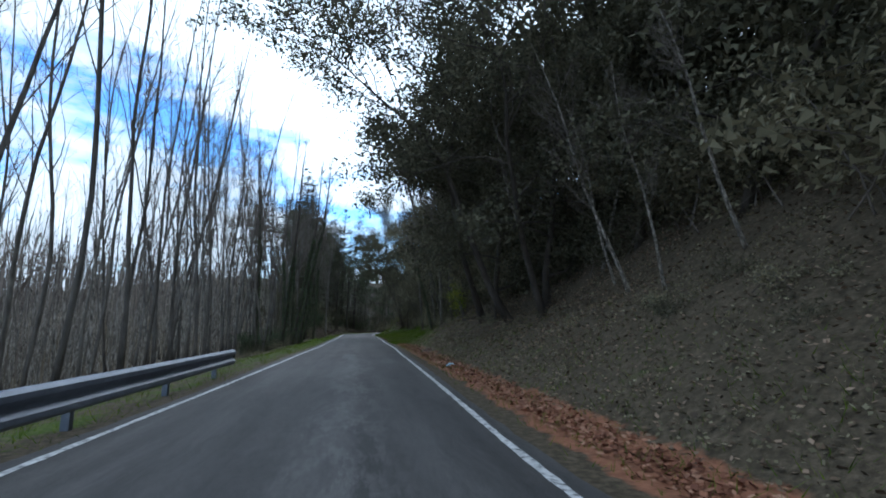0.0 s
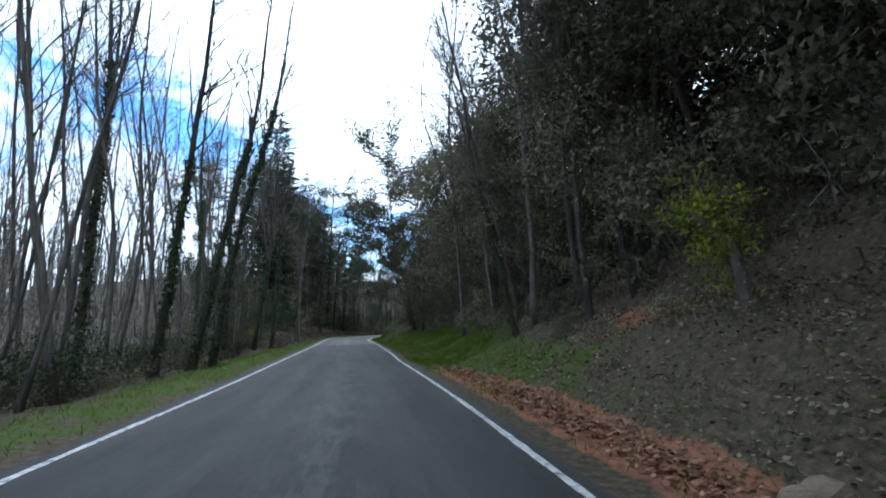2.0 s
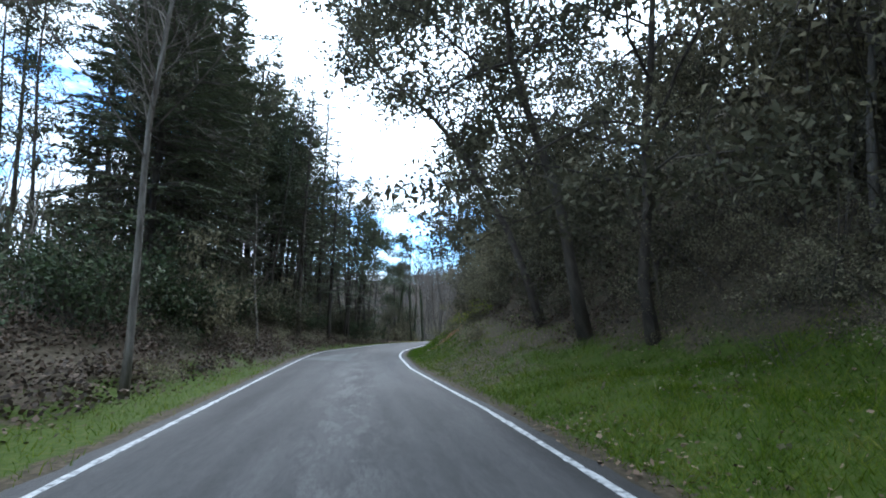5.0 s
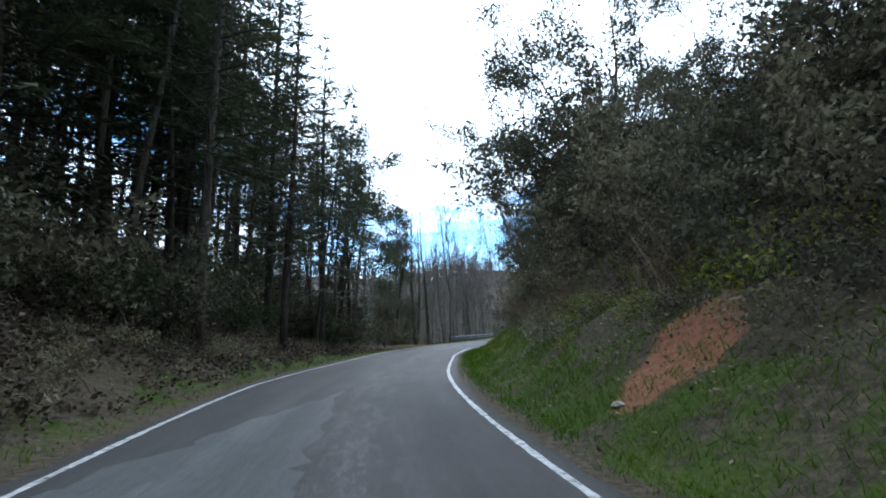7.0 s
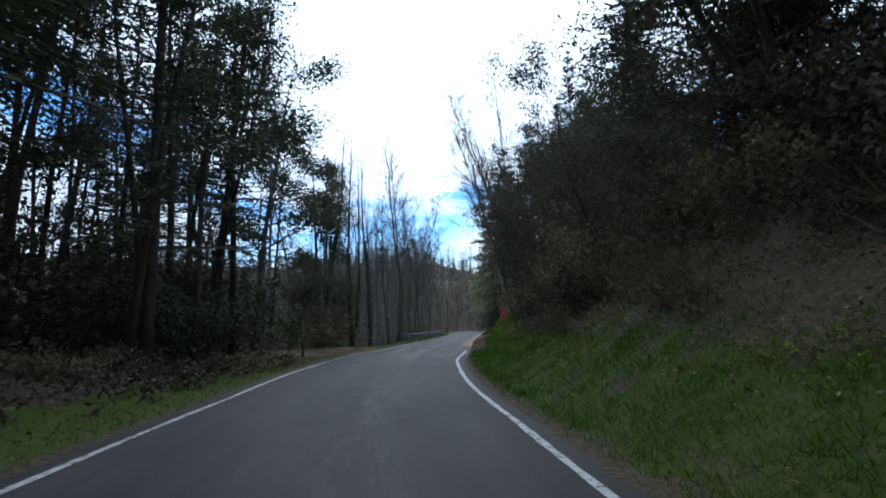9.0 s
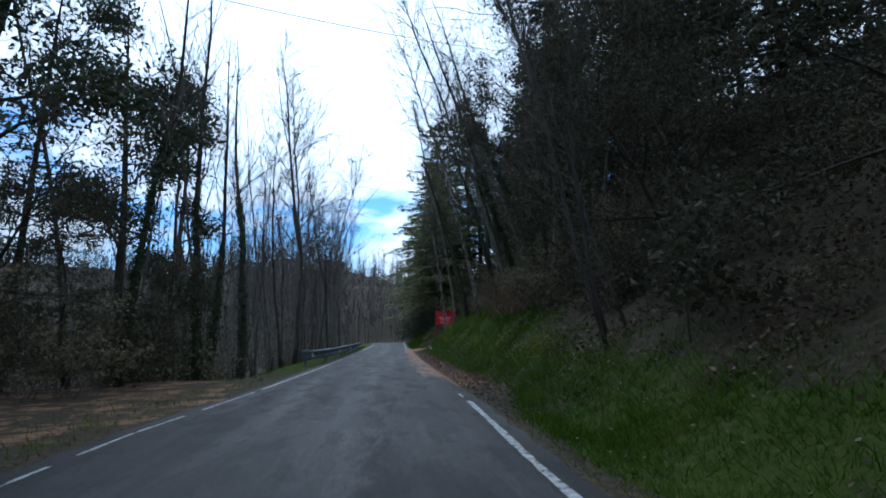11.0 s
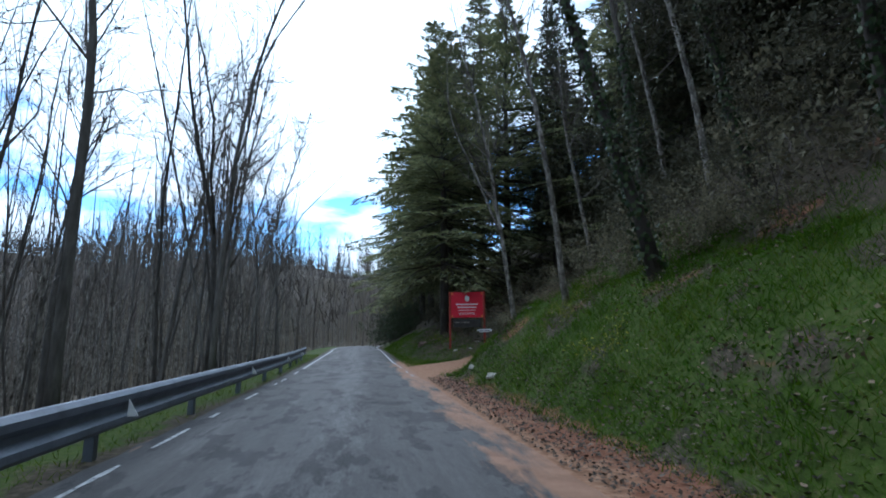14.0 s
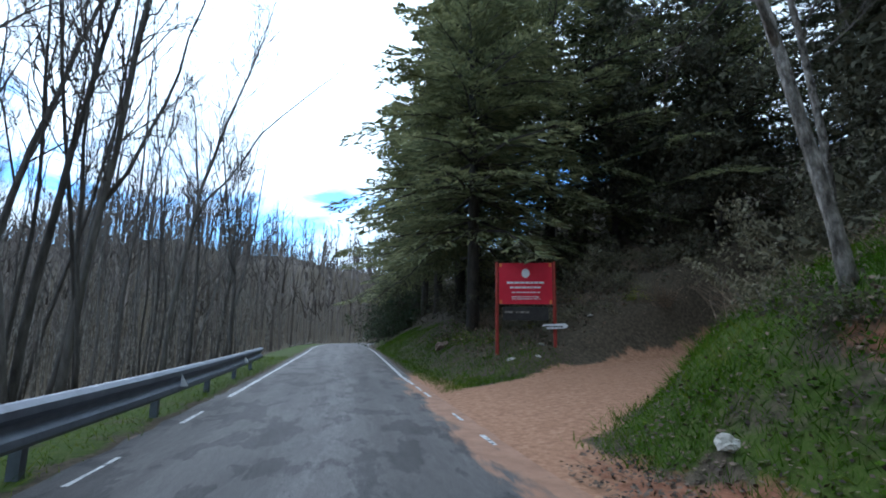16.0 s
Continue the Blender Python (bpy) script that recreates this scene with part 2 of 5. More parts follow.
    pale = ramp_of(noise_of(9, (0.6, 1, 1), 4), 0.3, 0.7, (0.088, 0.084, 0.083), (0.145, 0.14, 0.138))
    col = mix_of(half.outputs[0], col, pale)
    streak = ramp_of(noise_of(14, (0.25, 1.2, 1), 5, 0.7), 0.33, 0.67, (0.82, 0.82, 0.82), (1.18, 1.18, 1.18))
    # asphalt made lighter or darker stretch by stretch along the lane
    lane_tone = n.new("ShaderNodeFloatCurve")
    curve = lane_tone.mapping.curves[0]
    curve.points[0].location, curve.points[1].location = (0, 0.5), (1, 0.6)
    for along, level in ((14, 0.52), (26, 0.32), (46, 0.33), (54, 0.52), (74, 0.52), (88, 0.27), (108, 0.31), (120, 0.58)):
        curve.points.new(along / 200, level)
    lane_tone.mapping.update()
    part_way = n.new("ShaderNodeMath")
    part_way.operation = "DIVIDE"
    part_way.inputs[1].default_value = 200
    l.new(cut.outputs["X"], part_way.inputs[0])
    l.new(part_way.outputs[0], lane_tone.inputs["Value"])
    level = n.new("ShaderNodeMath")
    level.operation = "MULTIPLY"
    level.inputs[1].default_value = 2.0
    l.new(lane_tone.outputs[0], level.inputs[0])
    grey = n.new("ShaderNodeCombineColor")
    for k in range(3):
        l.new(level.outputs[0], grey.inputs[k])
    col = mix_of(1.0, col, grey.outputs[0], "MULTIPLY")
    col = mix_of(1.0, col, streak, "MULTIPLY")
    grain = ramp_of(noise_of(70, (1, 1, 1), 3), 0.3, 0.7, (0.65, 0.65, 0.65), (1.35, 1.35, 1.35))
    col = mix_of(1.0, col, grain, "MULTIPLY")
    if dirt_amount:
        att = n.new("ShaderNodeAttribute")
        att.attribute_name = "dirt"
        spread = n.new("ShaderNodeMath")
        spread.operation = "ADD"
        l.new(att.outputs["Fac"], spread.inputs[0])
        l.new(noise_of(1.5, (0.35, 1.6, 1), 6, 0.7), spread.inputs[1])
        mask = ramp_of(spread.outputs[0], 0.86, 1.06, (0, 0, 0), (1, 1, 1))
        earth = ramp_of(noise_of(3, (1, 1, 1), 6), 0.3, 0.7, (0.22, 0.115, 0.068), (0.36, 0.205, 0.13))
        col = mix_of(mask, col, earth)
    l.new(col, b.inputs["Base Color"])
    l.new(ramp_of(noise_of(0.8, (0.5, 1.2, 1)), 0.35, 0.65, (0.76, 0.76, 0.76), (0.82, 0.82, 0.82)), b.inputs["Roughness"])
    bp = n.new("ShaderNodeBump")
    bp.inputs["Strength"].default_value, bp.inputs["Distance"].default_value = 0.35, 0.02
    l.new(noise_of(90, (1, 1, 1), 2), bp.inputs["Height"])
    l.new(bp.outputs[0], b.inputs["Normal"])
    return m


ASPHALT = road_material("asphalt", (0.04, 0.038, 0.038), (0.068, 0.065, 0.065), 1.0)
ASPHALT_PATCH = road_material("asphalt_patch", (0.088, 0.095, 0.097), (0.118, 0.126, 0.128), 0.0)


def ground_material():
    """Leaf litter, grass and red earth, laid out by the mesh's cover attribute and broken up by noise."""
    m = bpy.data.materials.new("woodland_ground")
    m.use_nodes = True
    n, l = m.node_tree.nodes, m.node_tree.links
    b = n["Principled BSDF"]
    b.inputs["Roughness"].default_value = 0.95
    b.inputs["Specular IOR Level"].default_value = 0.15
    tc = n.new("ShaderNodeTexCoord")
    att = n.new("ShaderNodeAttribute")
    att.attribute_name = "cover"
    sep = n.new("ShaderNodeSeparateColor")
    l.new(att.outputs["Color"], sep.inputs[0])

    def noise_of(scale, detail=7):
        z = n.new("ShaderNodeTexNoise")
        z.inputs["Scale"].default_value, z.inputs["Detail"].default_value, z.inputs["Roughness"].default_value = scale, detail, 0.7
        l.new(tc.outputs["Object"], z.inputs["Vector"])
        return z.outputs["Fac"]

    def ramp_of(fac, stops):
        r = n.new("ShaderNodeValToRGB")
        while len(r.color_ramp.elements) < len(stops):
            r.color_ramp.elements.new(0.5)
        for el, (p, c) in zip(r.color_ramp.elements, stops):
            el.position, el.color = p, (*c, 1)
        l.new(fac, r.inputs[0])
        return r.outputs[0]

    fine, mid = noise_of(9), noise_of(1.1)
    col = ramp_of(fine, [(0.28, (0.03, 0.024, 0.016)), (0.5, (0.075, 0.06, 0.04)), (0.72, (0.15, 0.12, 0.085))])
    kinds = (("Red", [(0.3, (0.034, 0.048, 0.01)), (0.5, (0.054, 0.084, 0.012)), (0.7, (0.1, 0.102, 0.034))]),
             ("Green", [(0.3, (0.2, 0.1, 0.058)), (0.5, (0.32, 0.175, 0.105)), (0.7, (0.44, 0.27, 0.175))]),
             ("Blue", [(0.3, (0.17, 0.072, 0.042)), (0.7, (0.32, 0.15, 0.088))]))
    for out, stops in kinds:
        add = n.new("ShaderNodeMath")
        add.operation = "ADD"
        l.new(sep.outputs[out], add.inputs[0])
        l.new(mid, add.inputs[1])
        mask = ramp_of(add.outputs[0], [(0.88, (0, 0, 0)), (1.12, (1, 1, 1))])
        k = n.new("ShaderNodeMix")
        k.data_type = "RGBA"
        l.new(mask, k.inputs[0])
        l.new(col, k.inputs[6])
        l.new(ramp_of(fine, stops), k.inputs[7])
        col = k.outputs[2]
    l.new(col, b.inputs["Base Color"])
    bp = n.new("ShaderNodeBump")
    bp.inputs["Strength"].default_value, bp.inputs["Distance"].default_value = 0.6, 0.04
    l.new(fine, bp.inputs["Height"])
    l.new(bp.outputs[0], b.inputs["Normal"])
    return m


ASPHALT_WORN = road_material("asphalt_worn", (0.07, 0.07, 0.074), (0.095, 0.095, 0.1), 0.0)
GROUND = ground_material()

# ---- plan: metres along the car's line (s) and to its right (d) ----
LINE_PTS = [(0.1, -60), (0.0, -20), (0.0, 0.0), (0.07, 11.2), (0.1, 22.5), (0.3, 34), (0.25, 47.6), (0.27, 60), (0.3, 71.8), (0.4, 76.6), (0.94, 85.3),
            (2.1, 92.9), (4.35, 102.4), (7.3, 110.9), (9.73, 116.6), (13.1, 124.3), (16.0, 130.8), (18.6, 136.4), (20.64, 140.75),
            (26.2, 152.5), (34.4, 170.5), (41.5, 186), (50.5, 201), (64, 214), (84, 224), (120, 234), (190, 250), (330, 280), (480, 310)]


def spline(points, step=0.25):
    """A Catmull-Rom line through points, at even steps."""
    p = np.array(points, float)
    p = np.vstack([2 * p[0] - p[1], p, 2 * p[-1] - p[-2]])
    out = []
    for i in range(1, len(p) - 2):
        k = max(4, int(np.hypot(*(p[i + 1] - p[i])) / step))
        t = np.linspace(0, 1, k, endpoint=False)[:, None]
        out.append(0.5 * (2 * p[i] + (p[i + 1] - p[i - 1]) * t + (2 * p[i - 1] - 5 * p[i] + 4 * p[i + 1] - p[i + 2]) * t ** 2
                          + (3 * p[i] - p[i - 1] - 3 * p[i + 1] + p[i + 2]) * t ** 3))
    return np.vstack(out + [p[-2:-1]])


REF = spline(LINE_PTS)
REF_S = np.concatenate([[0], np.cumsum(np.hypot(*np.diff(REF, axis=0).T))])
REF_S -= REF_S[np.argmin(np.hypot(REF[:, 0], REF[:, 1]))]
REF_T = np.gradient(REF, axis=0)
REF_T /= np.hypot(*REF_T.T)[:, None]


def table(rows):
    xs, ys = zip(*rows)
    return lambda s: np.interp(s, xs, ys)


def smooth(x, lo, hi):
    t = np.clip((x - lo) / (hi - lo), 0, 1)
    return t * t * (3 - 2 * t)


def place(s, d):
    """World x, y of a point s metres along and d metres to the right."""
    s, d = np.asarray(s, float), np.asarray(d, float)
    tx, ty = np.interp(s, REF_S, REF_T[:, 0]), np.interp(s, REF_S, REF_T[:, 1])
    return np.interp(s, REF_S, REF[:, 0]) + d * ty, np.interp(s, REF_S, REF[:, 1]) - d * tx


EDGE_L = table([(-60, -3.12), (5, -3.12), (20, -2.83), (30, -2.8), (45, -2.67), (60, -2.55), (75, -2.68), (85, -3.12), (90, -3.36), (94, -3.25), (98, -3.06), (103, -3.0),
                (108, -3.25), (117, -3.4), (122, -2.97), (127, -2.7), (132, -2.48), (150, -2.28), (160, -2.3), (190, -2.2), (400, -2.4)])
EDGE_R = table([(-60, 1.69), (6, 1.7), (12, 1.82), (20, 1.97), (26, 2.0), (31, 2.02), (37, 2.0), (43, 2.0), (48, 2.15), (53, 2.16), (65, 2.18), (74, 1.86), (82, 1.76),
                (88, 1.74), (93, 1.72), (97, 1.8), (100, 1.85), (105, 1.75), (112, 1.65), (119, 1.85), (150, 1.79), (160, 1.72), (185, 2.4), (400, 2.5)])
BANK_START = table([(-60, 3.2), (40, 3.4), (52, 3.2), (75, 2.7), (100, 2.6), (115, 2.9), (130, 3.3), (145, 3.1), (150, 3.0), (153, 4.5), (157.5, 4.5),
                    (160, 3.4), (163, 2.8), (400, 2.9)])
BANK_SLOPE = table([(-60, 0.95), (30, 0.95), (44, 0.8), (52, 0.42), (62, 0.45), (74, 0.95), (90, 1.05), (112, 0.85), (128, 1.2), (135, 1.65), (145, 1.7), (148.5, 1.6), (153, 0.5), (156, 0.35),
                    (159, 0.5), (164, 0.8), (172, 0.9), (400, 0.9)])
BANK_TOP = table([(-60, 3.6), (40, 3.2), (52, 1.3), (62, 1.4), (74, 3.0), (110, 3.2), (128, 2.4), (135, 3.0), (145, 3.1), (148, 2.6), (153, 1.5), (156, 1.0), (160, 1.2), (166, 2.4),
                  (175, 3), (400, 3)])
HILL = table([(-60, 0.85), (42, 0.85), (50, 0.55), (64, 0.55), (70, 0.8), (96, 0.8), (104, 0.4), (122, 0.4), (130, 0.75), (146, 0.75), (152, 0.55), (158, 0.34), (170, 0.36), (184, 0.7), (400, 0.8)])
LEFT_RISE = table([(-60, -0.3), (50, -0.25), (66, 0.15), (74, 0.7), (95, 0.65), (106, 0.2), (113, 0.0), (124, -0.02), (130, -0.4), (400, -0.4)])
TRACK = [(151.8, 1.2), (153.5, 3.0), (155.8, 6.5), (157.6, 10), (159.2, 15), (160.5, 24)]
HUMPS = [(0.11, 0.07, 0.3), (0.31, 0.23, 0.12), (0.62, 0.5, 0.13), (0.9, 1.3, 0.05), (1.9, 0.85, 0.06)]


def track_distance(s, d):
    best = np.full(np.shape(s), 99.0)
    for (s0, d0), (s1, d1) in zip(TRACK, TRACK[1:]):
        vs, vd = s1 - s0, d1 - d0
        k = np.clip(((s - s0) * vs + (d - d0) * vd) / (vs * vs + vd * vd), 0, 1)
        best = np.minimum(best, np.hypot(s - s0 - k * vs, d - d0 - k * vd))
    return best


def crest(s):
    """The road's own fall beyond the crest."""
    return -0.00045 * np.maximum(s - 192, 0) ** 2 / (1 + np.maximum(s - 192, 0) / 60)


def height(s, d):
    """Height of the ground."""
    s, d = np.asarray(s, float), np.asarray(d, float)
    z = np.zeros(np.broadcast(s, d).shape)
    u = np.maximum(d - BANK_START(s), 0)
    top, slope = BANK_TOP(s), BANK_SLOPE(s)
    first = top * (1 - np.exp(-(slope * u / top) ** 1.35))
    z = z + first + HILL(s) * np.maximum(u - 3.5, 0) * (1 - 0.4 * smooth(u, 18, 50))
    v = np.maximum(-d - 4.3, 0)
    rise = LEFT_RISE(s)
    lift = np.where(rise > 0, 2.8 * (1 - np.exp(-rise * v / 2.8)), -3.2 * (1 - np.exp(rise * v / 3.2)))
    valley = -9 * smooth(-d, 14, 70) * smooth(np.abs(s - 95), 20, 60)
    ridge = smooth(-d, 75, 230) * (25 + 6 * np.sin(s * 0.021 + 1.0) + 4 * np.sin(s * 0.06))
    z = z + lift + valley + ridge
    z = z + 24 * smooth(-d, 4, 40) * smooth(s, 190, 224) + smooth(s, 230, 330) * 6
    rough = sum(k * np.sin(s * p + 1.7 * p) * np.sin(d * q * 3 + 2.1 * s * q) for p, q, k in HUMPS)
    z = z + rough * smooth(np.abs(d + 0.6), 3.3, 6.5)
    w = (1 - smooth(track_distance(s, d), 1.8, 3.4)) * smooth(d, 1.9, 2.6)
    z = z * (1 - w) + w * (0.015 + 0.07 * np.maximum(d - 2, 0))
    lay = 1 - smooth(np.hypot((s - 121) / 7.5, (d + 7) / 4.5), 0.75, 1.25)
    z = z * (1 - lay) + lay * 0.0
    return z + crest(s) * smooth(s, 190, 200) - 0.015


def bald_patches(s, d):
    """Bare patches on the bank beside the track."""
    k = np.clip(1.5 * np.sin(s * 1.25 + d * 2.0) * np.sin(d * 1.6 - s * 0.7 + 0.6), 0, 1)
    return k * smooth(s, 128, 136) * (1 - smooth(s, 150, 153)) * smooth(d, 3.5, 4.3)


def grass_cover(s, d):
    right = table([(-60, 0.24), (28, 0.26), (34, 0.55), (40, 0.85), (50, 0.9), (64, 0.75), (72, 0.3), (76, 0.5), (84, 0.5), (100, 0.6), (116, 0.72), (135, 0.72), (150, 0.62), (156, 0.4), (160, 0.28), (172, 0.3), (190, 0.5), (400, 0.2)])(s)
    reach = table([(-60, 5), (40, 6), (50, 9), (62, 8), (76, 5.0), (86, 4.9), (100, 5.3), (114, 5.0), (122, 4.9), (127, 6.6), (135, 6.6), (146, 9), (152, 9), (160, 6), (400, 5)])(s)
    dry = 0.75 * smooth(s, 116, 122) * (1 - smooth(s, 148, 152))
    r = right * (1 - smooth(d, reach - 1.5, reach + 0.8)) * smooth(d, EDGE_R(s) + 0.25 + dry, EDGE_R(s) + 0.8 + dry)
    left = table([(-60, 0.45), (20, 0.45), (40, 0.62), (60, 0.65), (72, 0.6), (80, 0.4), (90, 0.45), (97, 0.6), (108, 0.75), (112, 0.45), (127, 0.35), (130, 0.6), (400, 0.65)])(s)
    lf = left * (1 - smooth(-d, 4.6, 6.2)) * smooth(-d, -EDGE_L(s) + 0.15, -EDGE_L(s) + 0.6)
    g = np.where(d > 0, r, lf)
    mottle = np.sin(s * 1.9 + 0.8 * d) * np.sin(d * 2.3 - 0.7 * s) + 0.6 * np.sin(s * 4.3 - 2.1 * d + 1.0)
    g = g * np.clip(0.95 + np.where(d > 0, 0.2, 0.1) * mottle, 0.4, 1.2) * (1 - 0.55 * bald_patches(s, d))
    return g * smooth(track_distance(s, d), 1.9, 2.8) * (1 - smooth(s, 200, 215))


def dirt_cover(s, d):
    t = 1 - smooth(track_distance(s, d), 1.3, 3.1)
    lay = 1 - smooth(np.hypot((s - 121) / 7, (d + 6.6) / 3.8), 0.8, 1.15)
    lay = 0.4 * lay
    side = (1 - smooth(d, 2.6, 3.5)) * smooth(d, 1.0, 1.6) * smooth(s, 118, 124) * (1 - smooth(s, 158, 166)) * 0.62
    verge = (1 - smooth(-d, -EDGE_L(s) + 0.3, -EDGE_L(s) + 0.9)) * smooth(-d, 2, 2.4) * 0.18
    return np.maximum(np.maximum(t, lay), np.maximum(side, verge))


def earth_cover(s, d):
    """Bare red earth: the slip on the bank and the litter-stained strip."""
    slip = 0.7 * (1 - smooth(np.hypot((s - 83.1 - (d - 4.3) * 0.3) / 1.1, (d - 4.35) / 1.35), 0.35, 1.4))
    strip = 0.55 * (1 - smooth(np.abs(d - EDGE_R(s) - 1.15), 0.4, 0.9)) * (1 - smooth(s, 37.5, 41))
    edge = 0.5 * (1 - smooth(np.abs(d - EDGE_R(s) - 1.0), 0.35, 0.8)) * smooth(s, 116, 124) * (1 - smooth(s, 148, 152))
    scar = 0.68 * (1 - smooth(np.hypot((s - 32.2) / 2.0, (d - 6.3) / 0.85), 0.3, 1.3))
    return np.maximum(np.maximum(np.maximum(slip, scar), np.maximum(strip, 0.42 * bald_patches(s, d))), edge)


# ---- meshes ----
class Build:
    """Collects vertices and faces for one mesh."""

    def __init__(self):
        self.v, self.f, self.n = [], [], 0

    def add(self, verts, faces):
        verts = np.asarray(verts, float)
        self.v.append(verts)
        self.f.extend(tuple(i + self.n for i in f) for f in faces)
        self.n += len(verts)

    def tube(self, pts, radii, sides=5, cap=True):
        pts = np.asarray(pts, float)
        radii = np.asarray(radii, float)
        tan = np.gradient(pts, axis=0)
        tan /= np.linalg.norm(tan, axis=1)[:, None] + 1e-9
        ref = np.array([1.0, 0, 0]) if abs(tan[0][0]) < 0.8 else np.array([0, 1.0, 0])
        u = np.cross(tan, ref)
        u /= np.linalg.norm(u, axis=1)[:, None] + 1e-9
        w = np.cross(tan, u)
        ang = np.arange(sides) * 2 * math.pi / sides
        ring = u[:, None, :] * np.cos(ang)[None, :, None] + w[:, None, :] * np.sin(ang)[None, :, None]
        verts = (pts[:, None, :] + ring * radii[:, None, None]).reshape(-1, 3)
        faces = []
        for i in range(len(pts) - 1):
            for j in range(sides):
                a, b = i * sides + j, i * sides + (j + 1) % sides
                faces.append((a, b, b + sides, a + sides))
        if cap:
            faces.append(tuple(range(sides))[::-1])
            faces.append(tuple((len(pts) - 1) * sides + j for j in range(sides)))
        self.add(verts, faces)

    def quads(self, centre, along, across):
        """Many separate leaf-shaped quads: base, two sides and a tip."""
        c, a, b = (np.asarray(x, float) for x in (centre, along, across))
        k = len(c)
        v = np.stack([c - a * 0.5, c + b * 0.5 + a * 0.05, c + a * 0.5, c - b * 0.5 + a * 0.05], 1).reshape(-1, 3)
        base = np.arange(k) * 4
        self.v.append(v)
        self.f.extend(zip((base + self.n).tolist(), (base + self.n + 1).tolist(), (base + self.n + 2).tolist(), (base + self.n + 3).tolist()))
        self.n += 4 * k

    def blades(self, foot, tip, across):
        f, t, b = (np.asarray(x, float) for x in (foot, tip, across))
        k = len(f)
        v = np.stack([f - b * 0.5, f + b * 0.5, t], 1).reshape(-1, 3)
        base = np.arange(k) * 3
        self.v.append(v)
        self.f.extend(zip((base + self.n).tolist(), (base + self.n + 1).tolist(), (base + self.n + 2).tolist()))
        self.n += 3 * k

    def box(self, lo, hi, m=None):
        (x0, y0, z0), (x1, y1, z1) = lo, hi
        v = [(x0, y0, z0), (x1, y0, z0), (x1, y1, z0), (x0, y1, z0), (x0, y0, z1), (x1, y0, z1), (x1, y1, z1), (x0, y1, z1)]
        if m is not None:
            v = [tuple(m @ Vector(p)) for p in v]
        self.add(v, [(3, 2, 1, 0), (4, 5, 6, 7), (0, 1, 5, 4), (1, 2, 6, 5), (2, 3, 7, 6), (3, 0, 4, 7)])

    def mesh(self, name, mat, smooth_faces=False):
        me = bpy.data.meshes.new(name)
        me.from_pydata(np.vstack(self.v).tolist() if self.v else [], [], self.f)
        me.materials.append(mat)
        if smooth_faces:
            me.polygons.foreach_set("use_smooth", [True] * len(me.polygons))
        me.update()
        return me


def part(name, b, mat, parent=None, label="", smooth_faces=False):
    ob = new(name, b.mesh(name, mat, smooth_faces))
    if parent:
        ob.parent = parent
    return tagged(ob, label) if label else ob


def rest(s, d, sink=0.05):
    x, y = place(s, d)
    return float(x), float(y), float(height(s, d)) - sink


# ---- ground, road and markings ----
def grid_mesh(name, ss, ds, zfun, mat):
    S, D = np.meshgrid(ss, ds, indexing="ij")
    X, Y = place(S, D)
    Z = zfun(S, D)
    me = bpy.data.meshes.new(name)
    ni, nj = S.shape
    idx = np.arange(ni * nj).reshape(ni, nj)
    faces = np.stack([idx[:-1, :-1], idx[:-1, 1:], idx[1:, 1:], idx[1:, :-1]], -1).reshape(-1, 4)
    me.from_pydata(np.stack([X, Y, Z], -1).reshape(-1, 3).tolist(), [], faces.tolist())
    me.materials.append(mat)
    me.polygons.foreach_set("use_smooth", [True] * len(me.polygons))
    return me, S.ravel(), D.ravel()


def along_across(me, S, D):
    layer = me.uv_layers.new(name="along_across")
    loops = np.empty(len(me.loops), int)
    me.loops.foreach_get("vertex_index", loops)
    layer.data.foreach_set("uv", np.stack([S[loops], D[loops]], -1).ravel())


gs = np.concatenate([np.arange(-58, -6, 4), np.arange(-6, 79, 0.8), np.arange(79, 89, 0.3), np.arange(89, 146, 0.8), np.arange(146, 163, 0.3), np.arange(163, 176, 0.8), np.arange(176, 240, 4), np.arange(240, 470, 10)])
gd = np.concatenate([-np.geomspace(420, 30, 26), np.arange(-29, -10, 1.5), np.arange(-10, 1.4, 0.45), np.arange(1.4, 8, 0.25), np.arange(8, 13, 0.45), np.arange(13, 40, 2.2), np.arange(40, 86, 6)])
ground_me, gS, gD = grid_mesh("ground", gs, gd, height, GROUND)
cover = ground_me.color_attributes.new("cover", "FLOAT_COLOR", "POINT")
cover.data.foreach_set("color", np.stack([grass_cover(gS, gD), dirt_cover(gS, gD), earth_cover(gS, gD), np.ones_like(gS)], -1).ravel())
tagged(new("ground", ground_me), "brown leaf-strewn woodland ground with grassy verges and banks", "ground", kind="structure")

road_s = np.arange(-58, 290, 0.6)
across = np.linspace(0, 1, 25)
road_me = bpy.data.meshes.new("road")
RS, RA = np.meshgrid(road_s, across, indexing="ij")
RD = (EDGE_L(RS) - 0.22) * (1 - RA) + (EDGE_R(RS) + 0.2) * RA
ragged = 0.07 * np.sin(RS * 3.1) + 0.05 * np.sin(RS * 7.7 + 1)
RD = RD + np.where(RA == 0, -np.abs(ragged), 0) + np.where(RA == 1, np.abs(ragged), 0)
RX, RY = place(RS, RD)
RZ = 0.03 * (1 - ((RA - 0.5) * 2) ** 2) - 0.015 + crest(RS)
idx = np.arange(RS.size).reshape(RS.shape)
road_me.from_pydata(np.stack([RX, RY, RZ], -1).reshape(-1, 3).tolist(), [],
                    np.stack([idx[:-1, :-1], idx[:-1, 1:], idx[1:, 1:], idx[1:, :-1]], -1).reshape(-1, 4).tolist())
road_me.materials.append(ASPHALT)
